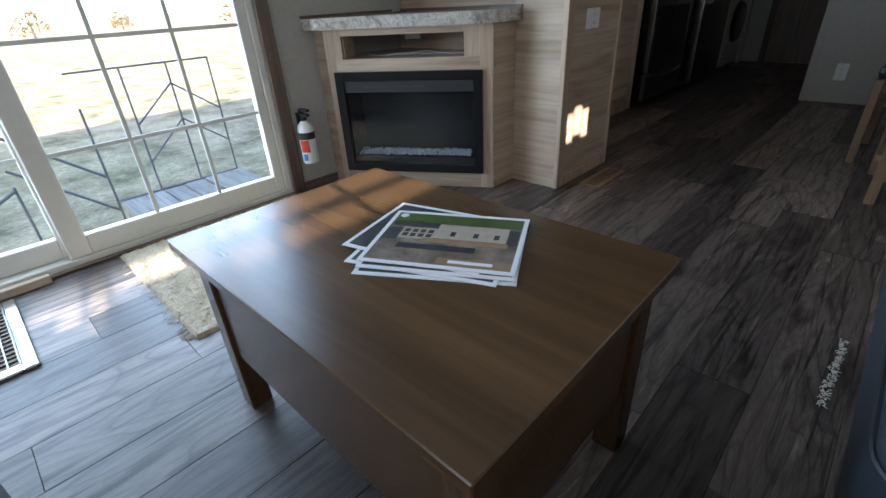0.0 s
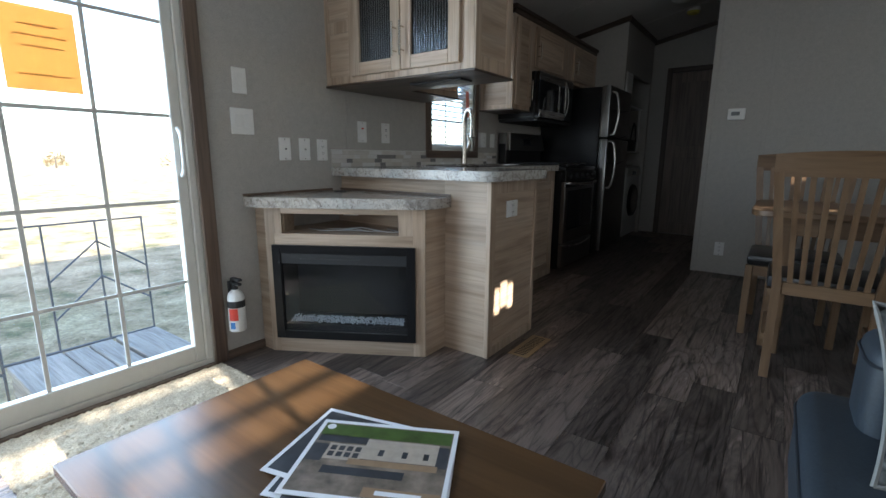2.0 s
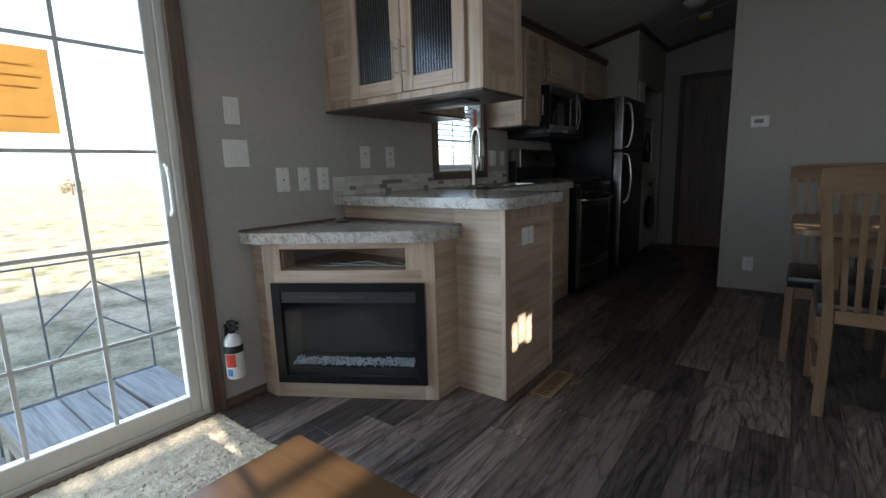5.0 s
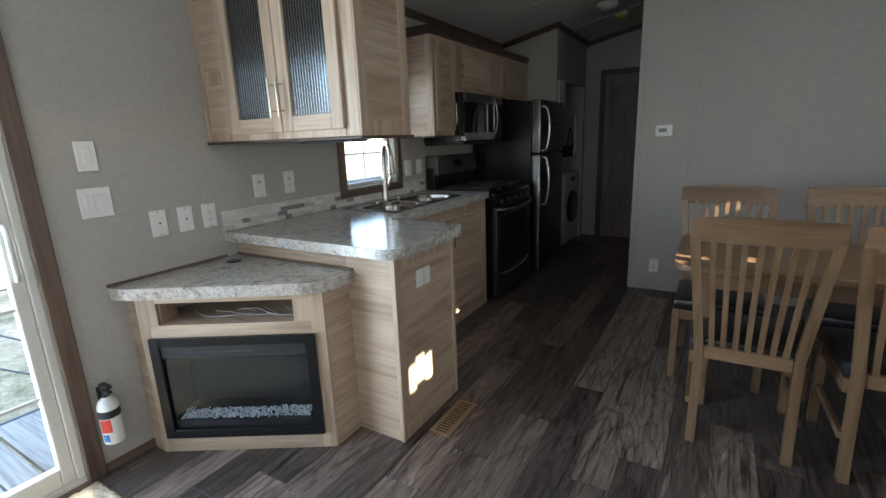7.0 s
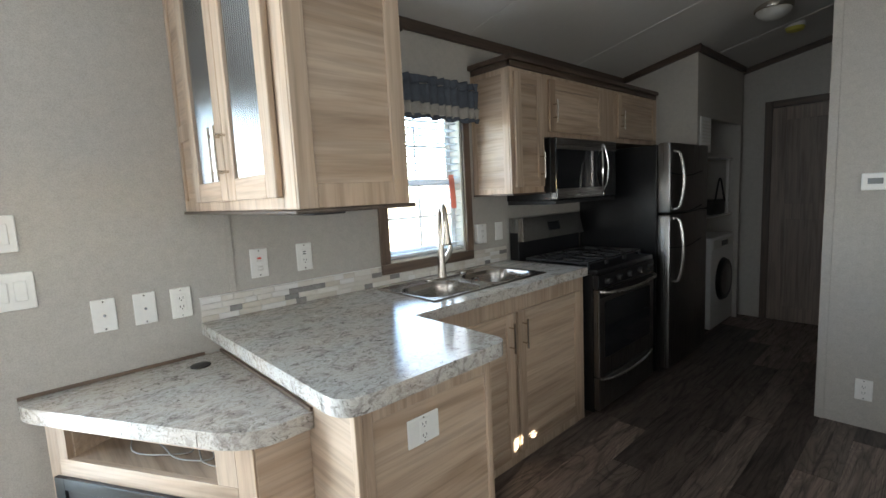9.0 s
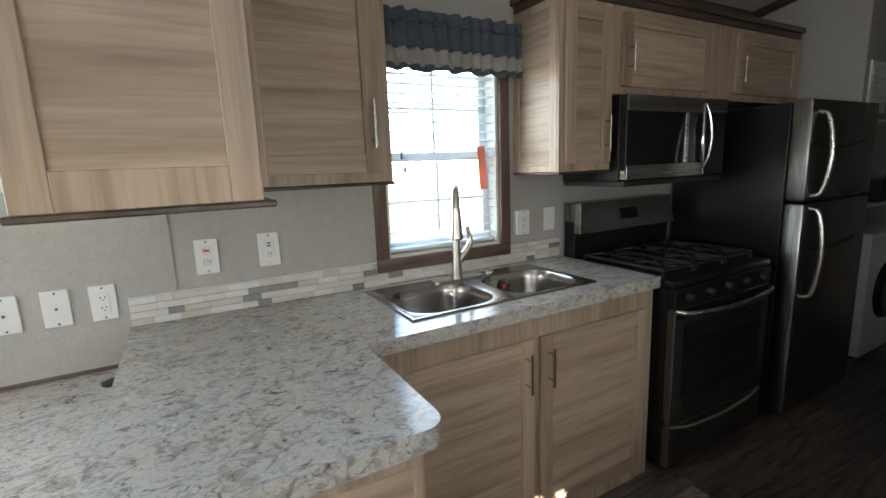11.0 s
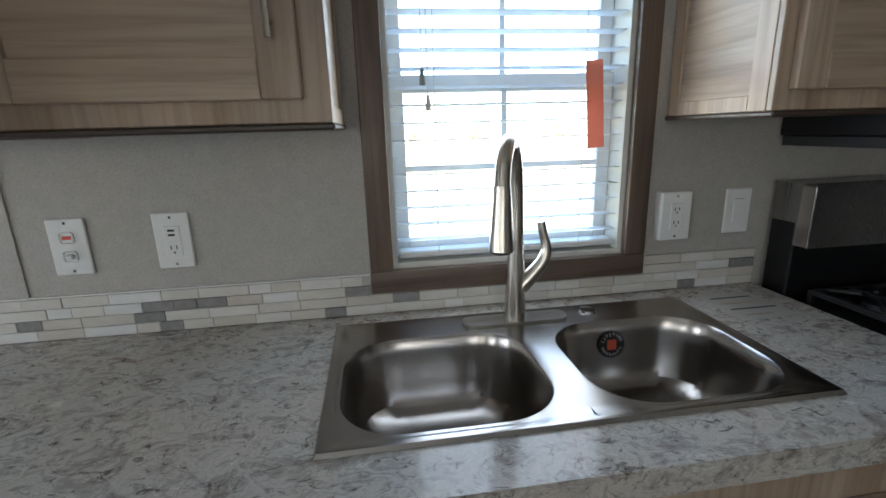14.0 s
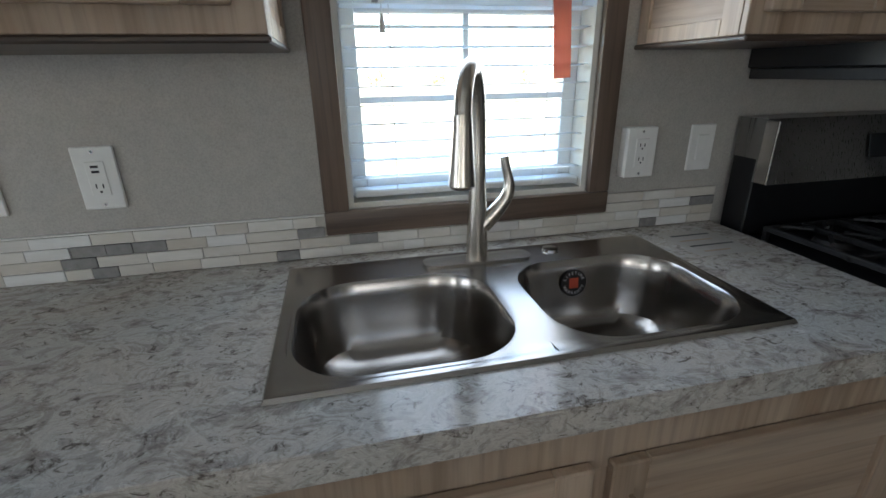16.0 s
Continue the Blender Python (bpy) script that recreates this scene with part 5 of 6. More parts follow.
part("red_label", label_arc(-1.5, -0.4, 0.20, 0.272), RED, ex)
part("blue_label", label_arc(-1.4, -0.8, 0.15, 0.19), BLUE, ex)
part("valve", cyl((exx, exy, 0.378), (exx, exy, 0.405), 0.015, seg=16), BLACKMATT, ex)
b = box(exx - 0.01, exx + 0.05, exy - 0.011, exy + 0.011, 0.405, 0.42, 0.003)
box(exx - 0.02, exx + 0.055, exy - 0.012, exy + 0.012, 0.432, 0.447, 0.005, b)
box(exx - 0.025, exx - 0.005, exy - 0.012, exy + 0.012, 0.405, 0.445, 0.004, b)
part("lever", b, BLACKMATT, ex)
part("bracket", box(XW, exx - 0.03, exy - 0.015, exy + 0.015, 0.22, 0.42, 0.002), BLACKMATT, ex)

ex.location, ex.scale = (-2.087, 1.171, 0.146), (0.95, 0.95, 0.84)

# ---- coffee table with brochures ----
TZ = 0.45
ct = thing("coffee_table", (-0.588, 0.482, 0), "dark brown wooden coffee table with deep apron", "coffee table")
part("tabletop", box(-1.008, -0.184, 0.204, 0.760, TZ - 0.022, TZ, 0.002), TABLEWOOD["x"], ct)
for x in (-0.94, -0.236):
    for y in (0.256, 0.708):
        part("leg", box(x - 0.026, x + 0.026, y - 0.026, y + 0.026, 0, TZ - 0.0225, 0.003), TABLEWOOD["z"], ct)
for y in (0.247, 0.717):
    part("apron", box(-0.913, -0.263, y - 0.009, y + 0.009, 0.17, TZ - 0.0225, 0.001), TABLEWOOD["x"], ct)
for x in (-0.949, -0.227):
    part("apron", box(x - 0.009, x + 0.009, 0.283, 0.681, 0.17, TZ - 0.0225, 0.001), TABLEWOOD["y"], ct)

GREEN = plain("printed_green", (0.075, 0.125, 0.03), 0.35, 0, 0.35, 30, 0)
PRINT = plain("printed_warm_ground", (0.31, 0.25, 0.20), 0.35, 0, 0.6, 22, 0)
HOUSE = plain("printed_beige", (0.42, 0.36, 0.30), 0.35, 0, 0.1, 60, 0)
PDARK = plain("printed_dark", (0.045, 0.05, 0.06), 0.35, 0, 0.3, 30, 0)
BZ = TZ + 0.0003
for k, (cx_, cy_, ang) in enumerate(((-0.528, 0.532, 31), (-0.545, 0.535, 22), (-0.532, 0.545, 29), (-0.578, 0.556, 15), (-0.540, 0.556, 27.5))):
    m = pose(cx_, cy_, BZ + 0.0016 * k, 0, 0, ang)
    br = thing("brochure", m, "glossy brochure with a picture of a beige house" if k == 4 else "glossy white edged brochure under the stack", "brochure", "stacked brochures")
    part("sheet", box(-0.141, 0.141, -0.109, 0.109, 0, 0.0014, 0), PAPERW, br, local=True)
    part("picture", box(-0.1325, 0.1325, -0.099, 0.099, 0.0014, 0.0015, 0), PRINT if k == 4 else PDARK, br, local=True)
    if k == 4:
        for nm, mat, u0, u1, v0, v1 in (("print_lawn", GREEN, -0.131, 0.131, 0.058, 0.096), ("print_tree", PDARK, -0.128, -0.03, 0.038, 0.06), ("print_tree", PDARK, 0.11, 0.131, -0.01, 0.05),
                                        ("print_tree", PDARK, -0.131, -0.10, -0.02, 0.03), ("print_shade", PDARK, -0.09, 0.06, -0.05, -0.03), ("print_house", HOUSE, -0.10, -0.03, -0.012, 0.034), ("print_house", HOUSE, -0.03, 0.11, -0.004, 0.055), ("print_skirting", PBROWN, -0.05, 0.115, -0.022, -0.006), ("print_title_band", PBROWN, 0.0, 0.131, -0.096, -0.074)):
            part(nm, box(u0, u1, v0, v1, 0.0015, 0.00155 + 0.00004 * (u0 > -0.06) + 0.00003 * (v0 < -0.01), 0), mat, br, local=True)
        for kk in range(4):
            for jj in range(2):
                part("print_window", box(-0.094 + 0.016 * kk, -0.083 + 0.016 * kk, -0.004 + 0.018 * jj, 0.010 + 0.018 * jj, 0.0016, 0.00165, 0), PDARK, br, local=True)
        for u in (0.0, 0.045, 0.085):
            part("print_window", box(u, u + 0.01, 0.008, 0.026, 0.0016, 0.00165, 0), PDARK, br, local=True)
        part("print_title", box(0.022, 0.10, -0.090, -0.080, 0.0016, 0.00165, 0), PAPERW, br, local=True)
        part("print_roundel", cyl((-0.118, 0.086, 0.0015), (-0.118, 0.086, 0.00168), 0.009, seg=16), PAPERW, br, local=True)

# ---- rug, floor grilles ----
rug = thing("door_mat", (-1.7, 0.67, 0), "cream shag rug remnant beside the patio door", "rug")
b = bmesh.new()
random.seed(7)
nx, ny = 100, 110
gx, gy = (-2.10, -1.30), (0.245, 1.085)
grid = []
for i in range(nx + 1):
    col = []
    for j in range(ny + 1):
        x, y = gx[0] + (gx[1] - gx[0]) * i / nx, gy[0] + (gy[1] - gy[0]) * j / ny
        e = min(i, nx - i, j, ny - j)
        x += random.uniform(-0.003, 0.003)
        y += random.uniform(-0.003, 0.003) + (0.005 * noise.noise((x * 9, y * 9, 0)) if j in (0, ny) else 0)
        col.append(b.verts.new((x, y, 0.001 if e == 0 else 0.012 + random.uniform(-0.004, 0.004))))
    grid.append(col)
for p, q2 in zip(grid, grid[1:]):
    for j in range(ny):
        b.faces.new((p[j], q2[j], q2[j + 1], p[j + 1]))
part("pile", b, RUG, rug)
b = None
for k in range(40):
    y, x = 0.245, random.uniform(-2.0, -1.3)
    if k > 24:
        x = random.uniform(-1.36, -1.30)
    b = tube([(x, y + 0.004, 0.004), (x + random.uniform(-0.01, 0.01), y - random.uniform(0.005, 0.015), 0.004), (x + random.uniform(-0.02, 0.02), y - random.uniform(0.015, 0.035), 0.002)], 0.0008, 4, b)
tagged(part("loose_threads", b, RUG, rug), kind="stuff")

gr = thing("floor_grille", (-1.79, -0.24, 0), "pale metal framed return air floor grille", "vent")
b = box(-2.04, -1.54, -0.135, -0.097, 0, 0.012, 0.004)
box(-2.04, -1.54, -0.40, -0.362, 0, 0.012, 0.004, b)
box(-2.04, -2.0, -0.362, -0.135, 0, 0.012, 0.004, b)
box(-1.58, -1.54, -0.362, -0.135, 0, 0.012, 0.004, b)
part("frame", b, CHROME, gr)
part("filter", box(-2.0, -1.58, -0.362, -0.135, 0.0005, 0.002, 0), PBROWN, gr)
for k in range(9):
    y = -0.357 + 0.0272 * k
    part("louvre", box(-2.0, -1.58, y, y + 0.004, 0.002, 0.011, 0), STEELV, gr)
for k in range(16):
    x = -1.99 + 0.0265 * k
    part("cross_bar", box(x, x + 0.004, -0.362, -0.135, 0.002, 0.007, 0), BLACKMATT, gr)
fgr = thing("floor_register", (-0.985, 2.18, 0), "brown metal floor register beside the peninsula", "vent")
part("frame", box(-1.04, -0.93, 2.03, 2.335, 0, 0.004, 0.0015), BRONZE, fgr)
for k in range(14):
    part("slot", box(-1.015, -0.955, 2.05 + 0.0195 * k, 2.058 + 0.0195 * k, 0.004, 0.0045, 0), BLACKMATT, fgr)

# ---- dining set ----
dt = thing("dining_table", (0.55, 3.12, 0), "honey brown wooden pedestal dining table", "dining table")
o = part("tabletop", plate(rounded([(-0.10, 2.74), (1.22, 2.74), (1.22, 3.50), (-0.10, 3.50)], [0.1] * 4), 0.722, 0.752), CHAIRWOOD["x"], dt)
bv = o.modifiers.new("edge", "BEVEL")
bv.width, bv.segments, bv.limit_method, bv.angle_limit = 0.006, 2, "ANGLE", radians(50)
for y in (2.83, 3.41):
    part("apron", box(0.02, 1.10, y - 0.01, y + 0.01, 0.63, 0.7215, 0.001), CHAIRWOOD["x"], dt)
for x in (0.02, 1.10):
    part("apron", box(x - 0.01, x + 0.01, 2.842, 3.398, 0.63, 0.7215, 0.001), CHAIRWOOD["y"], dt)
for x in (0.06, 1.06):
    for y in (2.88, 3.36):
        part("leg", box(x - 0.03, x + 0.03, y - 0.03, y + 0.03, 0, 0.7215, 0.004), CHAIRWOOD["z"], dt)


def dining_chair(m):
    c = thing("dining_chair", m, "honey brown slat back dining chair with black padded seat", "chair", "dining chairs")
    w, hs = 0.44, 0.44

    def rake(z):
        return -0.015 - 0.085 * ((z - hs) / 0.58) ** 1.25 if z > hs else -0.015 - 0.032 * ((hs - z) / hs) ** 1.5

    def bar(x, sx, sy, zs, lean=0.0):
        b = bmesh.new()
        rings = []
        for z in zs:
            xx, yy = x + lean * max(0, z - hs), rake(z)
            rings.append([b.verts.new((xx + a * sx / 2, yy + d * sy / 2, z)) for a, d in ((-1, -1), (1, -1), (1, 1), (-1, 1))])
        for r0, r1 in zip(rings, rings[1:]):
            for k in range(4):
                b.faces.new((r0[k], r0[(k + 1) % 4], r1[(k + 1) % 4], r1[k]))
        b.faces.new(rings[0][::-1])
        b.faces.new(rings[-1])
        bmesh.ops.recalc_face_normals(b, faces=b.faces[:])
        return b

    zs = [0, 0.12, 0.25, 0.36, 0.44, 0.52, 0.62, 0.72, 0.82, 0.92, 0.945]
    for sx in (-1, 1):
        part("back_leg", bar(sx * 0.176, 0.036, 0.036, zs, sx * 0.10), CHAIRWOOD["z"], c, local=True)
        part("front_leg", box(sx * 0.2 - 0.018, sx * 0.2 + 0.018, 0.365, 0.40, 0, hs - 0.032, 0.002), CHAIRWOOD["z"], c, local=True)
        part("side_rail", box(sx * 0.2 - 0.01, sx * 0.2 + 0.01, 0.006, 0.364, hs - 0.09, hs - 0.032, 0.001), CHAIRWOOD["y"], c, local=True)
        part("stretcher", box(sx * 0.2 - 0.009, sx * 0.2 + 0.009, -0.03, 0.364, 0.17, 0.20, 0.001), CHAIRWOOD["y"], c, local=True)
    for k in range(7):
        x = -0.129 + 0.043 * k
        part("slat", bar(x, 0.021, 0.012, zs[4:], x * 0.5), CHAIRWOOD["z"], c, local=True)
    b = bmesh.new()
    rings = []
    for i in range(13):
        x = -0.245 + 0.49 * i / 12
        bow = -0.03 * (1 - (x / 0.245) ** 2)
        rings.append([b.verts.new((x, rake(z) + d + bow * (1 if z > 0.98 else 0.6), z + (0.012 * (1 - (x / 0.245) ** 2) if z > 0.98 else 0))) for z, d in ((0.925, -0.011), (0.925, 0.011), (1.02, 0.011), (1.02, -0.011))])
    for r0, r1 in zip(rings, rings[1:]):
        for k in range(4):
            b.faces.new((r0[k], r0[(k + 1) % 4], r1[(k + 1) % 4], r1[k]))
    b.faces.new(rings[0][::-1])
    b.faces.new(rings[-1])
    bmesh.ops.recalc_face_normals(b, faces=b.faces[:])
    part("top_rail", b, CHAIRWOOD["x"], c, local=True)
    part("lower_rail", box(-0.157, 0.157, -0.027, -0.005, hs - 0.045, hs + 0.012, 0.002), CHAIRWOOD["x"], c, local=True)
    part("front_rail", box(-0.181, 0.181, 0.372, 0.392, hs - 0.09, hs - 0.032, 0.001), CHAIRWOOD["x"], c, local=True)
    part("seat", box(-0.215, 0.215, 0.01, 0.42, hs - 0.031, hs + 0.03, 0.022), CUSHION, c, "black padded vinyl seat", local=True)
    return c


ch = dining_chair(pose(0.218, 2.575, 0, 0, 0, 0))
copy_thing(ch, pose(0.745, 2.565, 0, 0, 0, 2))
copy_thing(ch, pose(0.115, 3.49, 0, 0, 0, 180))
copy_thing(ch, pose(0.725, 3.50, 0, 0, 0, 178))

# ---- sectional sofa ----
sf_ = thing("sectional_sofa", (0.5, 0.0, 0), "slate grey leatherette sectional sofa", "sofa")
PIPING = plain("dark_piping", (0.022, 0.027, 0.034), 0.5)


def cushion(x0, x1, y0, y1, z0, z1, r, name="seat_cushion"):
    """An upholstered block with well rounded corners, a domed top and a piped seam."""
    b = plate(rounded([(x0, y0), (x1, y0), (x1, y1), (x0, y1)], [r] * 4, 8), z0, z1)
    bmesh.ops.bevel(b, geom=[e for e in b.edges if min(v.co.z for v in e.verts) > z1 - 1e-4 and any(abs(f.normal.z) < 0.5 for f in e.link_faces)], offset=0.035, segments=5, profile=0.5, affect="EDGES")
    c = part(name, b, FABRIC, sf_)
    ring = [(x, y, z1 - 0.042) for x, y in rounded([(x0 - 0.002, y0 - 0.002), (x1 + 0.002, y0 - 0.002), (x1 + 0.002, y1 + 0.002), (x0 - 0.002, y1 + 0.002)], [r] * 4, 8)]
    part("piping", tube(ring + ring[:1], 0.004, 6), PIPING, c)
    return c


part("base", box(0.17, 1.40, -1.65, 1.46, 0.04, 0.239, 0.02), FABRIC, sf_)
cushion(0.10, 1.0, 0.52, 1.475, 0.24, 0.425, 0.07)
cushion(0.125, 1.0, -0.72, 0.50, 0.24, 0.425, 0.07)
part("backrest", box(1.002, 1.40, -1.65, 1.46, 0.24, 0.85, 0.07), FABRIC, sf_)
cushion(0.195, 1.0, 1.25, 1.46, 0.426, 0.62, 0.06, "armrest")
part("chaise_base", box(-0.70, 0.165, -1.3, -0.17, 0.04, 0.239, 0.02), FABRIC, sf_)
cushion(-0.78, 0.105, -1.3, -0.145, 0.24, 0.425, 0.07, "chaise_cushion")
pil = thing("throw_pillow", pose(0.375, 1.165, 0.575, 62, 0, 8), "grey patterned throw pillow leaning on the sofa armrest", "pillow")
b = bmesh.new()
rows_p = []
for i in range(17):
    row = []
    for j in range(17):
        u, v = i / 8 - 1, j / 8 - 1
        puff = max(0.0, (1 - u * u) * (1 - v * v)) ** 0.45
        row.append((u * (0.19 - 0.02 * (1 - v * v)), v * (0.17 - 0.02 * (1 - u * u)), puff))
    rows_p.append(row)
for side in (1, -1):
    g = [[b.verts.new((x, y, side * 0.055 * p)) for x, y, p in row] for row in rows_p]
    for i in range(16):
        for j in range(16):
            b.faces.new((g[i][j], g[i + 1][j], g[i + 1][j + 1], g[i][j + 1]))
bmesh.ops.remove_doubles(b, verts=b.verts[:], dist=0.0001)
bmesh.ops.recalc_face_normals(b, faces=b.faces[:])
part("cover", b, plain("grey_patterned_weave", (0.12, 0.125, 0.12), 0.9, 0, 0.75, 75, 0.5), pil, local=True)
edge_p = [(x, y, 0) for x, y, _ in rows_p[0]] + [(r_[-1][0], r_[-1][1], 0) for r_ in rows_p[1:]] + [(x, y, 0) for x, y, _ in rows_p[-1][-2::-1]] + [(r_[0][0], r_[0][1], 0) for r_ in rows_p[-2::-1]]
part("piping", tube(edge_p, 0.005, 6), plain("pale_grey_piping", (0.22, 0.22, 0.21), 0.7), pil, local=True)
for x, y in ((0.21, 1.41), (0.21, -0.6), (-0.66, -0.22), (-0.66, -1.24), (1.35, 1.44)):
    part("foot", cyl((x, y, 0), (x, y, 0.041), 0.025, 0.03, 14), BLACKMATT, sf_)
b = None
for k in range(160):
    y = random.uniform(1.10, 1.40)
    x = 0.094 + random.uniform(-0.009, 0.006) - 0.012 * (1.42 - y) / 0.3
    a = random.uniform(0, 6.28)
    b = tube([(x, y, 0.004), (x + 0.005 * math.cos(a), y + 0.005 * math.sin(a), 0.007), (x + 0.008 * math.cos(a + 1), y + 0.008 * math.sin(a + 1), 0.003)], 0.0009, 4, b)
solid("carpet_fluff", b, plain("fluff_white", (0.6, 0.56, 0.48), 0.9), "pale strip of carpet fluff on the floor by the sofa", "debris")

# unseen blinds for the east and south windows: closed but for gaps that shape the sun patches


def unseen_blind(label, along_x, c, u0, u1, z0, z1, gaps):
    bb = thing("window_blind", (u0, c, z0) if along_x else (c, u0, z0), label, "window blind", "living room blinds")
    z = z0
    while z < z1 - 0.004:
        zt = min(z + 0.022, z1)
        spans, u = [], u0 + 0.003
        for a, b2, za, zb in sorted(gaps):
            if za < z + 0.011 < zb:
                spans.append((u, a))
                u = b2
        spans.append((u, u1 - 0.003))
        for a, b2 in spans:
            part("slat", box(a, b2, c - 0.002, c + 0.001, z, zt, 0) if along_x else box(c - 0.002, c + 0.001, a, b2, z, zt, 0), WHITE, bb)
        z += 0.022
    return bb


unseen_blind("unseen white closed slat blind, open slats shaping the sun patches", False, XE + 0.05, -1.10, 0.35, 0.95, 1.66,
             [(-0.77, -0.55, 1.505, 1.59), (-0.69, -0.55, 1.42, 1.49), (-0.53, -0.415, 1.505, 1.59), (-0.40, -0.245, 1.49, 1.59), (-0.22, 0.31, 1.48, 1.52), (-0.22, 0.31, 1.55, 1.58), (-0.22, 0.31, 1.61, 1.63)])
unseen_blind("unseen white closed slat blind beside the sofa, gaps shaping a sun patch", False, XE + 0.05, 1.36, 1.76, 0.95, 1.60, [(1.448, 1.50, 1.39, 1.525), (1.508, 1.58, 1.41, 1.55), (1.588, 1.645, 1.38, 1.515)])
unseen_blind("unseen white closed slat blind by the dining table, gaps shaping sun spots", False, XE + 0.05, 2.20, 3.40, 0.95, 1.62, [(2.44, 2.50, 1.46, 1.52), (2.58, 2.62, 1.42, 1.50), (2.64, 2.74, 1.32, 1.355), (3.255, 3.30, 1.50, 1.56)])
unseen_blind("unseen white closed slat blind behind the sofa", True, YS - 0.05, -1.30, 0.10, 0.95, 1.80, [])
# unseen bars, added to split the sun patches
for y in (-0.62, -0.13, 0.09):
    structure("window_muntin", box(XE + 0.08, XE + 0.09, y - 0.010, y + 0.010, 0.951, 1.659, 0), WHITE, "unseen white muntin that divides the sun patches")

# ---- outside ----
b = bmesh.new()
R = 600
n = 60
vs = []
for i in range(n + 1):
    row = []
    for j in range(n + 1):
        u, v = (i / n) * 2 - 1, (j / n) * 2 - 1
        x, y = R * u * abs(u) ** 2, R * v * abs(v) ** 2
        row.append(b.verts.new((x, y, -0.62 + (0.03 * noise.noise((x * 0.6, y * 0.6, 0))))))
    vs.append(row)
for p, q2 in zip(vs, vs[1:]):
    for j in range(n):
        b.faces.new((p[j], q2[j], q2[j + 1], p[j + 1]))
structure("ground", b, GROUND, "dry patchy grass and gravel ground")

dk = thing("porch_deck", (-2.9, 0.95, -0.62), "weathered wooden plank porch landing", "deck")
for y0, y1, z in ((0.546, 0.808, -0.222), (0.816, 0.941, -0.226), (0.949, 1.078, -0.22), (1.100, 1.36, -0.216)):
    part("plank", box(-3.53, -2.27, y0, y1, z - 0.04, z, 0.004), DECKWOOD["x"], dk)
for x in (-3.47, -2.34):
    for y in (0.60, 1.30):
        part("post", box(x - 0.045, x + 0.045, y - 0.045, y + 0.045, -0.63, -0.401, 0.004), DECKWOOD["z"], dk)
for y in (0.575, 1.325):
    part("rim_board", box(-3.52, -2.28, y - 0.019, y + 0.019, -0.40, -0.268, 0.003), DECKWOOD["x"], dk)
dk2 = thing("porch_step", (-2.8, 0.4, -0.62), "weathered wooden porch step", "step")
for y0, y1 in ((0.24, 0.375), (0.385, 0.525)):
    part("tread", box(-3.46, -2.30, y0, y1, -0.46, -0.42, 0.004), DECKWOOD["x"], dk2)
for x in (-3.38, -2.36):
    part("leg", box(x - 0.03, x + 0.03, 0.26, 0.50, -0.63, -0.461, 0.003), DECKWOOD["z"], dk2)
RAILM = plain("grey_rail_metal", (0.20, 0.20, 0.22), 0.5, 0.6)
rl = thing("porch_railing", (-3.56, 0.95, -0.6), "thin dark metal porch railing with diagonal braces", "railing")
RX = -3.56
for y in (0.808, 1.083, 1.355):
    part("post", cyl((RX, y, -0.63), (RX, y, 0.58), 0.0065, seg=8), RAILM, rl)
part("top_rail", cyl((RX, 0.52, 0.58), (RX, 1.36, 0.58), 0.006, seg=8), RAILM, rl)
part("bottom_rail", cyl((RX, 0.54, -0.225), (RX, 1.36, -0.225), 0.009, seg=8), RAILM, rl)
for (ya, za), (yb, zb) in (((0.81, 0.228), (1.08, 0.455)), ((0.81, -0.02), (1.08, 0.215)), ((1.085, 0.215), (1.355, 0.005)), ((1.085, 0.445), (1.355, 0.235))):
    part("brace", cyl((RX + 0.008, ya, za), (RX + 0.008, yb, zb), 0.0055, seg=8), RAILM, rl)
rl2 = thing("stair_railing", (-3.56, 0.1, -0.6), "thin metal stair railing with diagonal braces", "railing")
for y, z in ((0.535, 0.36), (0.08, 0.0), (-0.40, -0.10)):
    part("post", cyl((RX - 0.002, y, -0.63), (RX - 0.002, y, z + 0.02), 0.0075, seg=8), RAILM, rl2)
for (ya, za), (yb, zb) in (((0.537, -0.055), (0.08, 0.335)), ((0.537, -0.285), (0.08, 0.12)), ((0.08, 0.0), (-0.40, -0.25))):
    part("brace", cyl((RX + 0.006, ya, za), (RX + 0.006, yb, zb), 0.009, seg=8), RAILM, rl2)
BUSH = plain("dry_bush_leaves", (0.16, 0.11, 0.05), 0.9, 0, 0.3, 3, 0)
random.seed(12)
for x, y, s in ((-60, 8, 1.6), (-62, 28, 1.6), (-70, 18, 1.2), (-75, -6, 2.0)):
    bu = thing("bush", (x, y, -0.62), "bare brown bush far across the field", "bush", "far bushes")
    part("trunk", cyl((x, y, -0.7), (x, y, s * 0.6), 0.12, 0.05, 8), DARKTRIM["z"], bu)
    b = bmesh.new()
    for k in range(240):
        a, rr, hh = random.uniform(0, 6.28), random.random() ** 0.5, random.random()
        p = Vector((x + s * 1.3 * rr * math.cos(a) * (1 - 0.5 * hh), y + s * 1.3 * rr * math.sin(a) * (1 - 0.5 * hh), -0.3 + s * 1.3 * hh))
        q = random.uniform(0.06, 0.16)
        t1, t2 = Vector((random.gauss(0, 1), random.gauss(0, 1), random.gauss(0, 1))) * q, Vector((random.gauss(0, 1), random.gauss(0, 1), random.gauss(0, 1))) * q
        b.faces.new([b.verts.new(p + t1), b.verts.new(p + t2), b.verts.new(p - t1)])
    part("crown", b, BUSH, bu)

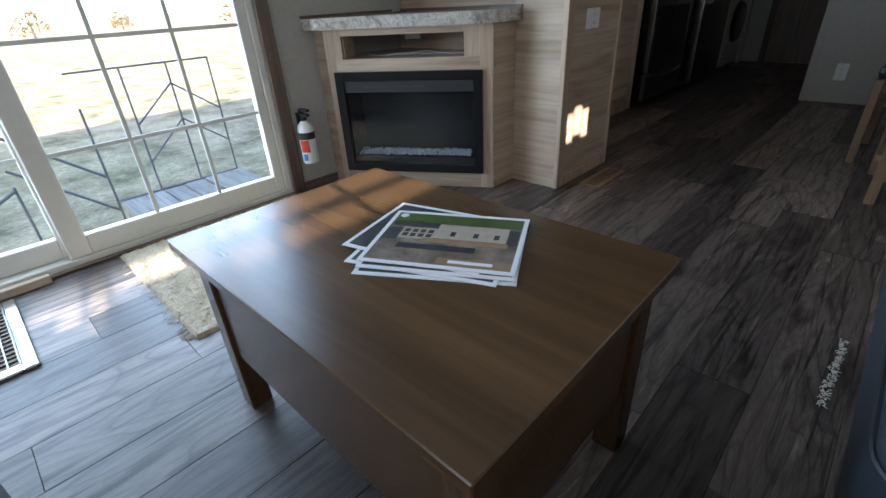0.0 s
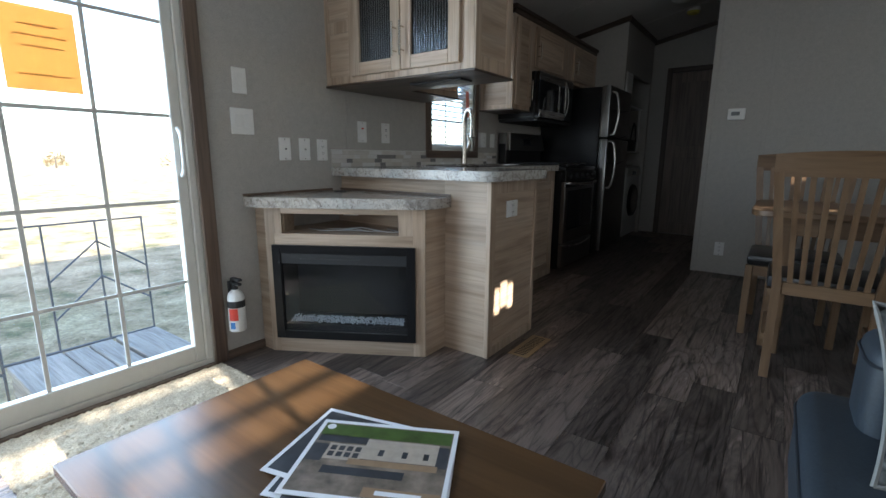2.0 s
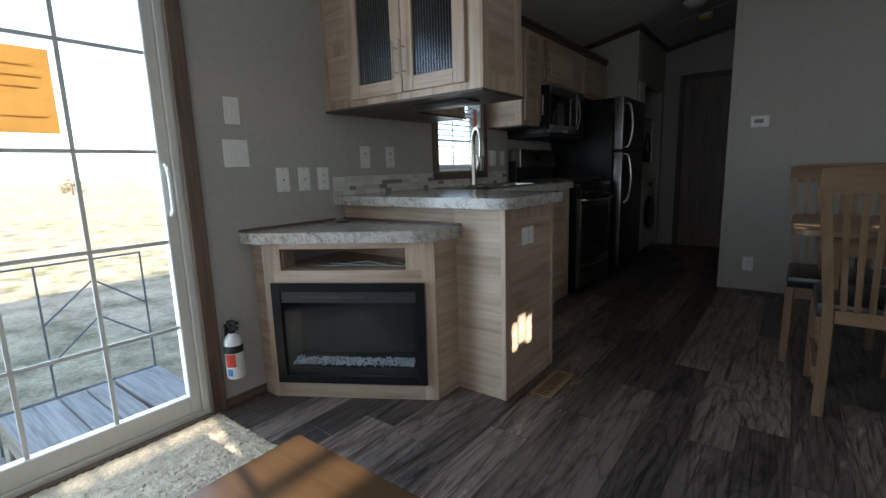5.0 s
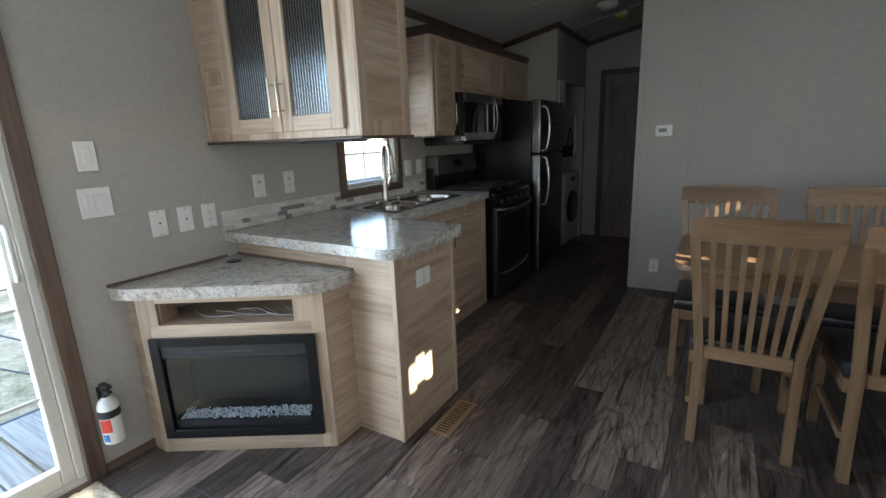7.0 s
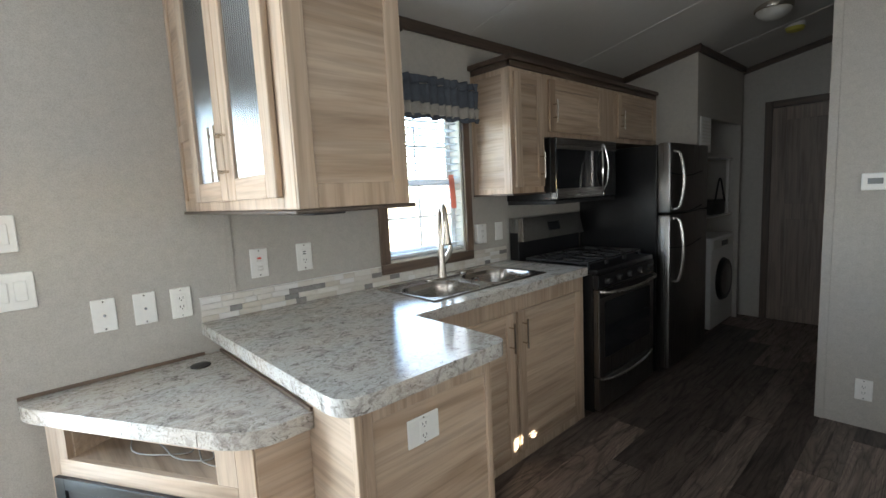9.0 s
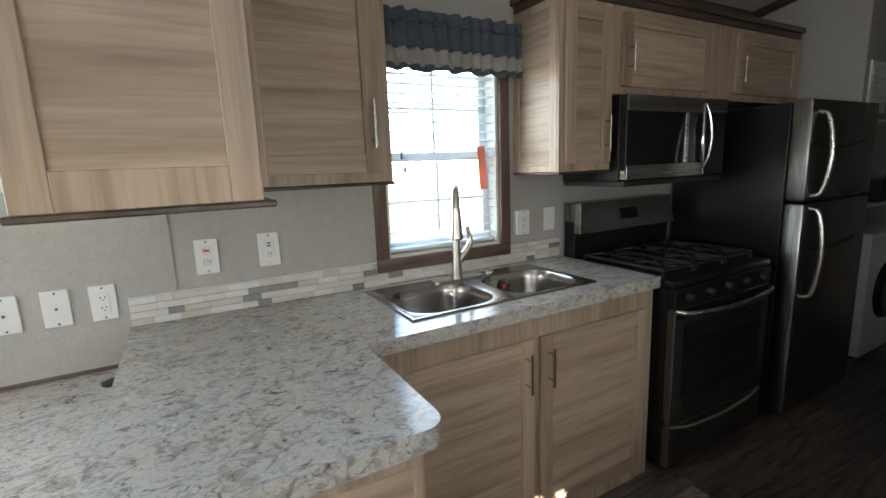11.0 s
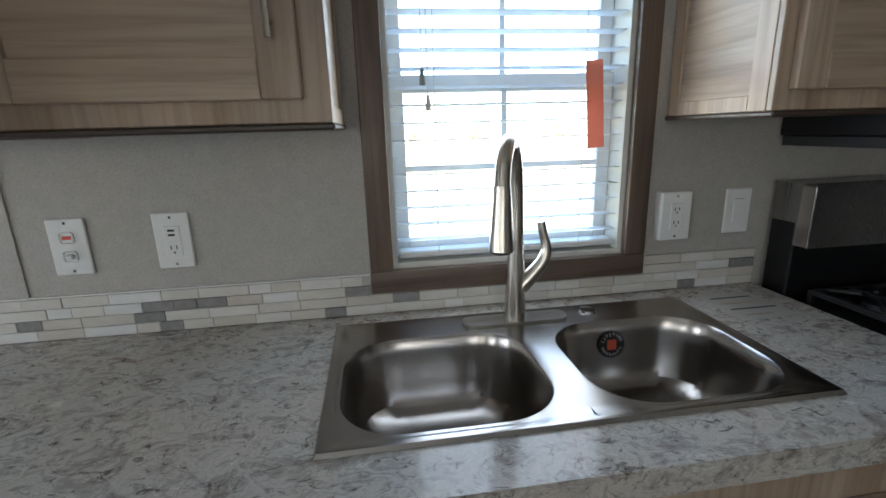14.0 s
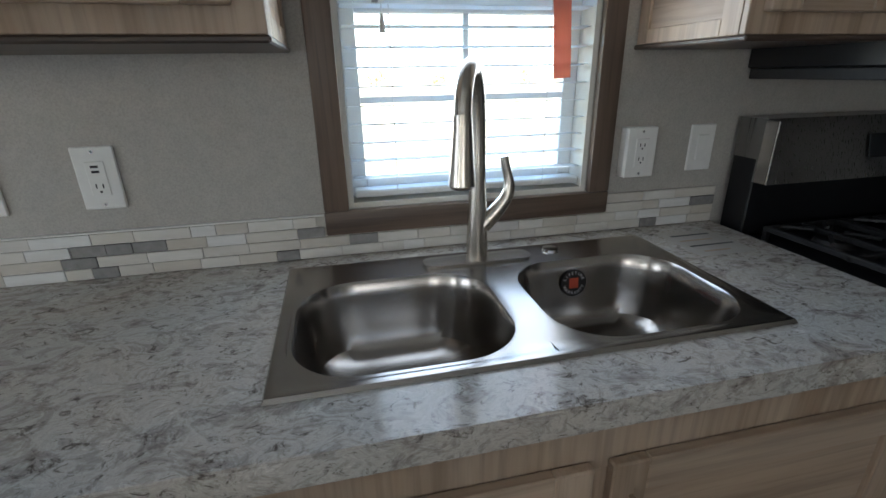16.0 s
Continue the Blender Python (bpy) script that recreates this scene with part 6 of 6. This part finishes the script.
# ---- backsplash mosaic and floor planks ----
spl = structure("backsplash", box(XW + 0.0005, XW + 0.004, 1.842, 3.765, CT + 0.001, 1.034, 0), plain("pale_grout", (0.50, 0.47, 0.42), 0.9), "pale stone and grey glass mosaic backsplash strip")
bmat = spl.matrix_basis.inverted()
random.seed(21)
meshes = {}
rows_z = [CT + 0.0015 + 0.0245 * k for k in range(4)]
for r_, z in enumerate(rows_z):
    y = 1.844
    while y < 3.755:
        w = random.choice((0.05, 0.066, 0.08, 0.095, 0.11))
        if 3.755 - y - w < 0.03:
            w = 3.763 - y
        if z + 0.02 > 0.992 and y + w > 2.728 and y < 3.432:
            if y < 2.70:
                w = 2.727 - y
            else:
                y = 3.433
                continue
        grey = random.random() < 0.22 and w < 0.08
        key = (round(w, 3), grey)
        if key not in meshes:
            q = box(0, 0.006, 0, w - 0.0012, 0, 0.0233, 0.0006)
            me = bpy.data.meshes.new("tile")
            q.to_mesh(me)
            q.free()
            me.materials.append(GREYTILE if grey else STONETILE)
            meshes[key] = me
        ob = new("tile", meshes[key])
        ob.parent = spl
        ob.location = bmat @ Vector((XW + 0.004 + random.uniform(-0.0015, 0.001), y, z))
        y += w
structure("trim_backsplash", box(XW + 0.0005, XW + 0.009, 1.842, 2.728, 1.0345, 1.038, 0.0005), WHITE, "thin pale edge strip over the mosaic")

fmat = floor.matrix_basis.inverted()
PW, PL = 0.1665, 1.21
JOINTS = {7: 1.688, 8: 1.975, 9: 2.37, 10: 1.54, 11: 2.03, 12: 2.25, 13: 1.94}
pm = {}
i = 0
x = -0.21 - 12 * PW
while x < XE:
    y = YS - random.uniform(0.05, 1.1)
    if i in JOINTS:
        y = JOINTS[i] - 4 * PL
    i += 1
    while y < YN:
        y0, y1 = max(y, YS - 0.1), min(y + PL, YN + 0.1)
        if y1 - y0 > 0.02:
            key = round(y1 - y0, 3)
            if key not in pm:
                q = box(0.0006, PW - 0.0006, 0.0006, key - 0.0006, -0.0035, 0, 0.0007)
                me = bpy.data.meshes.new("plank")
                q.to_mesh(me)
                q.free()
                me.materials.append(PLANK)
                pm[key] = me
            ob = new("plank", pm[key])
            ob.parent = floor
            ob.location = fmat @ Vector((x, y0, 0))
        y += PL
    x += PW
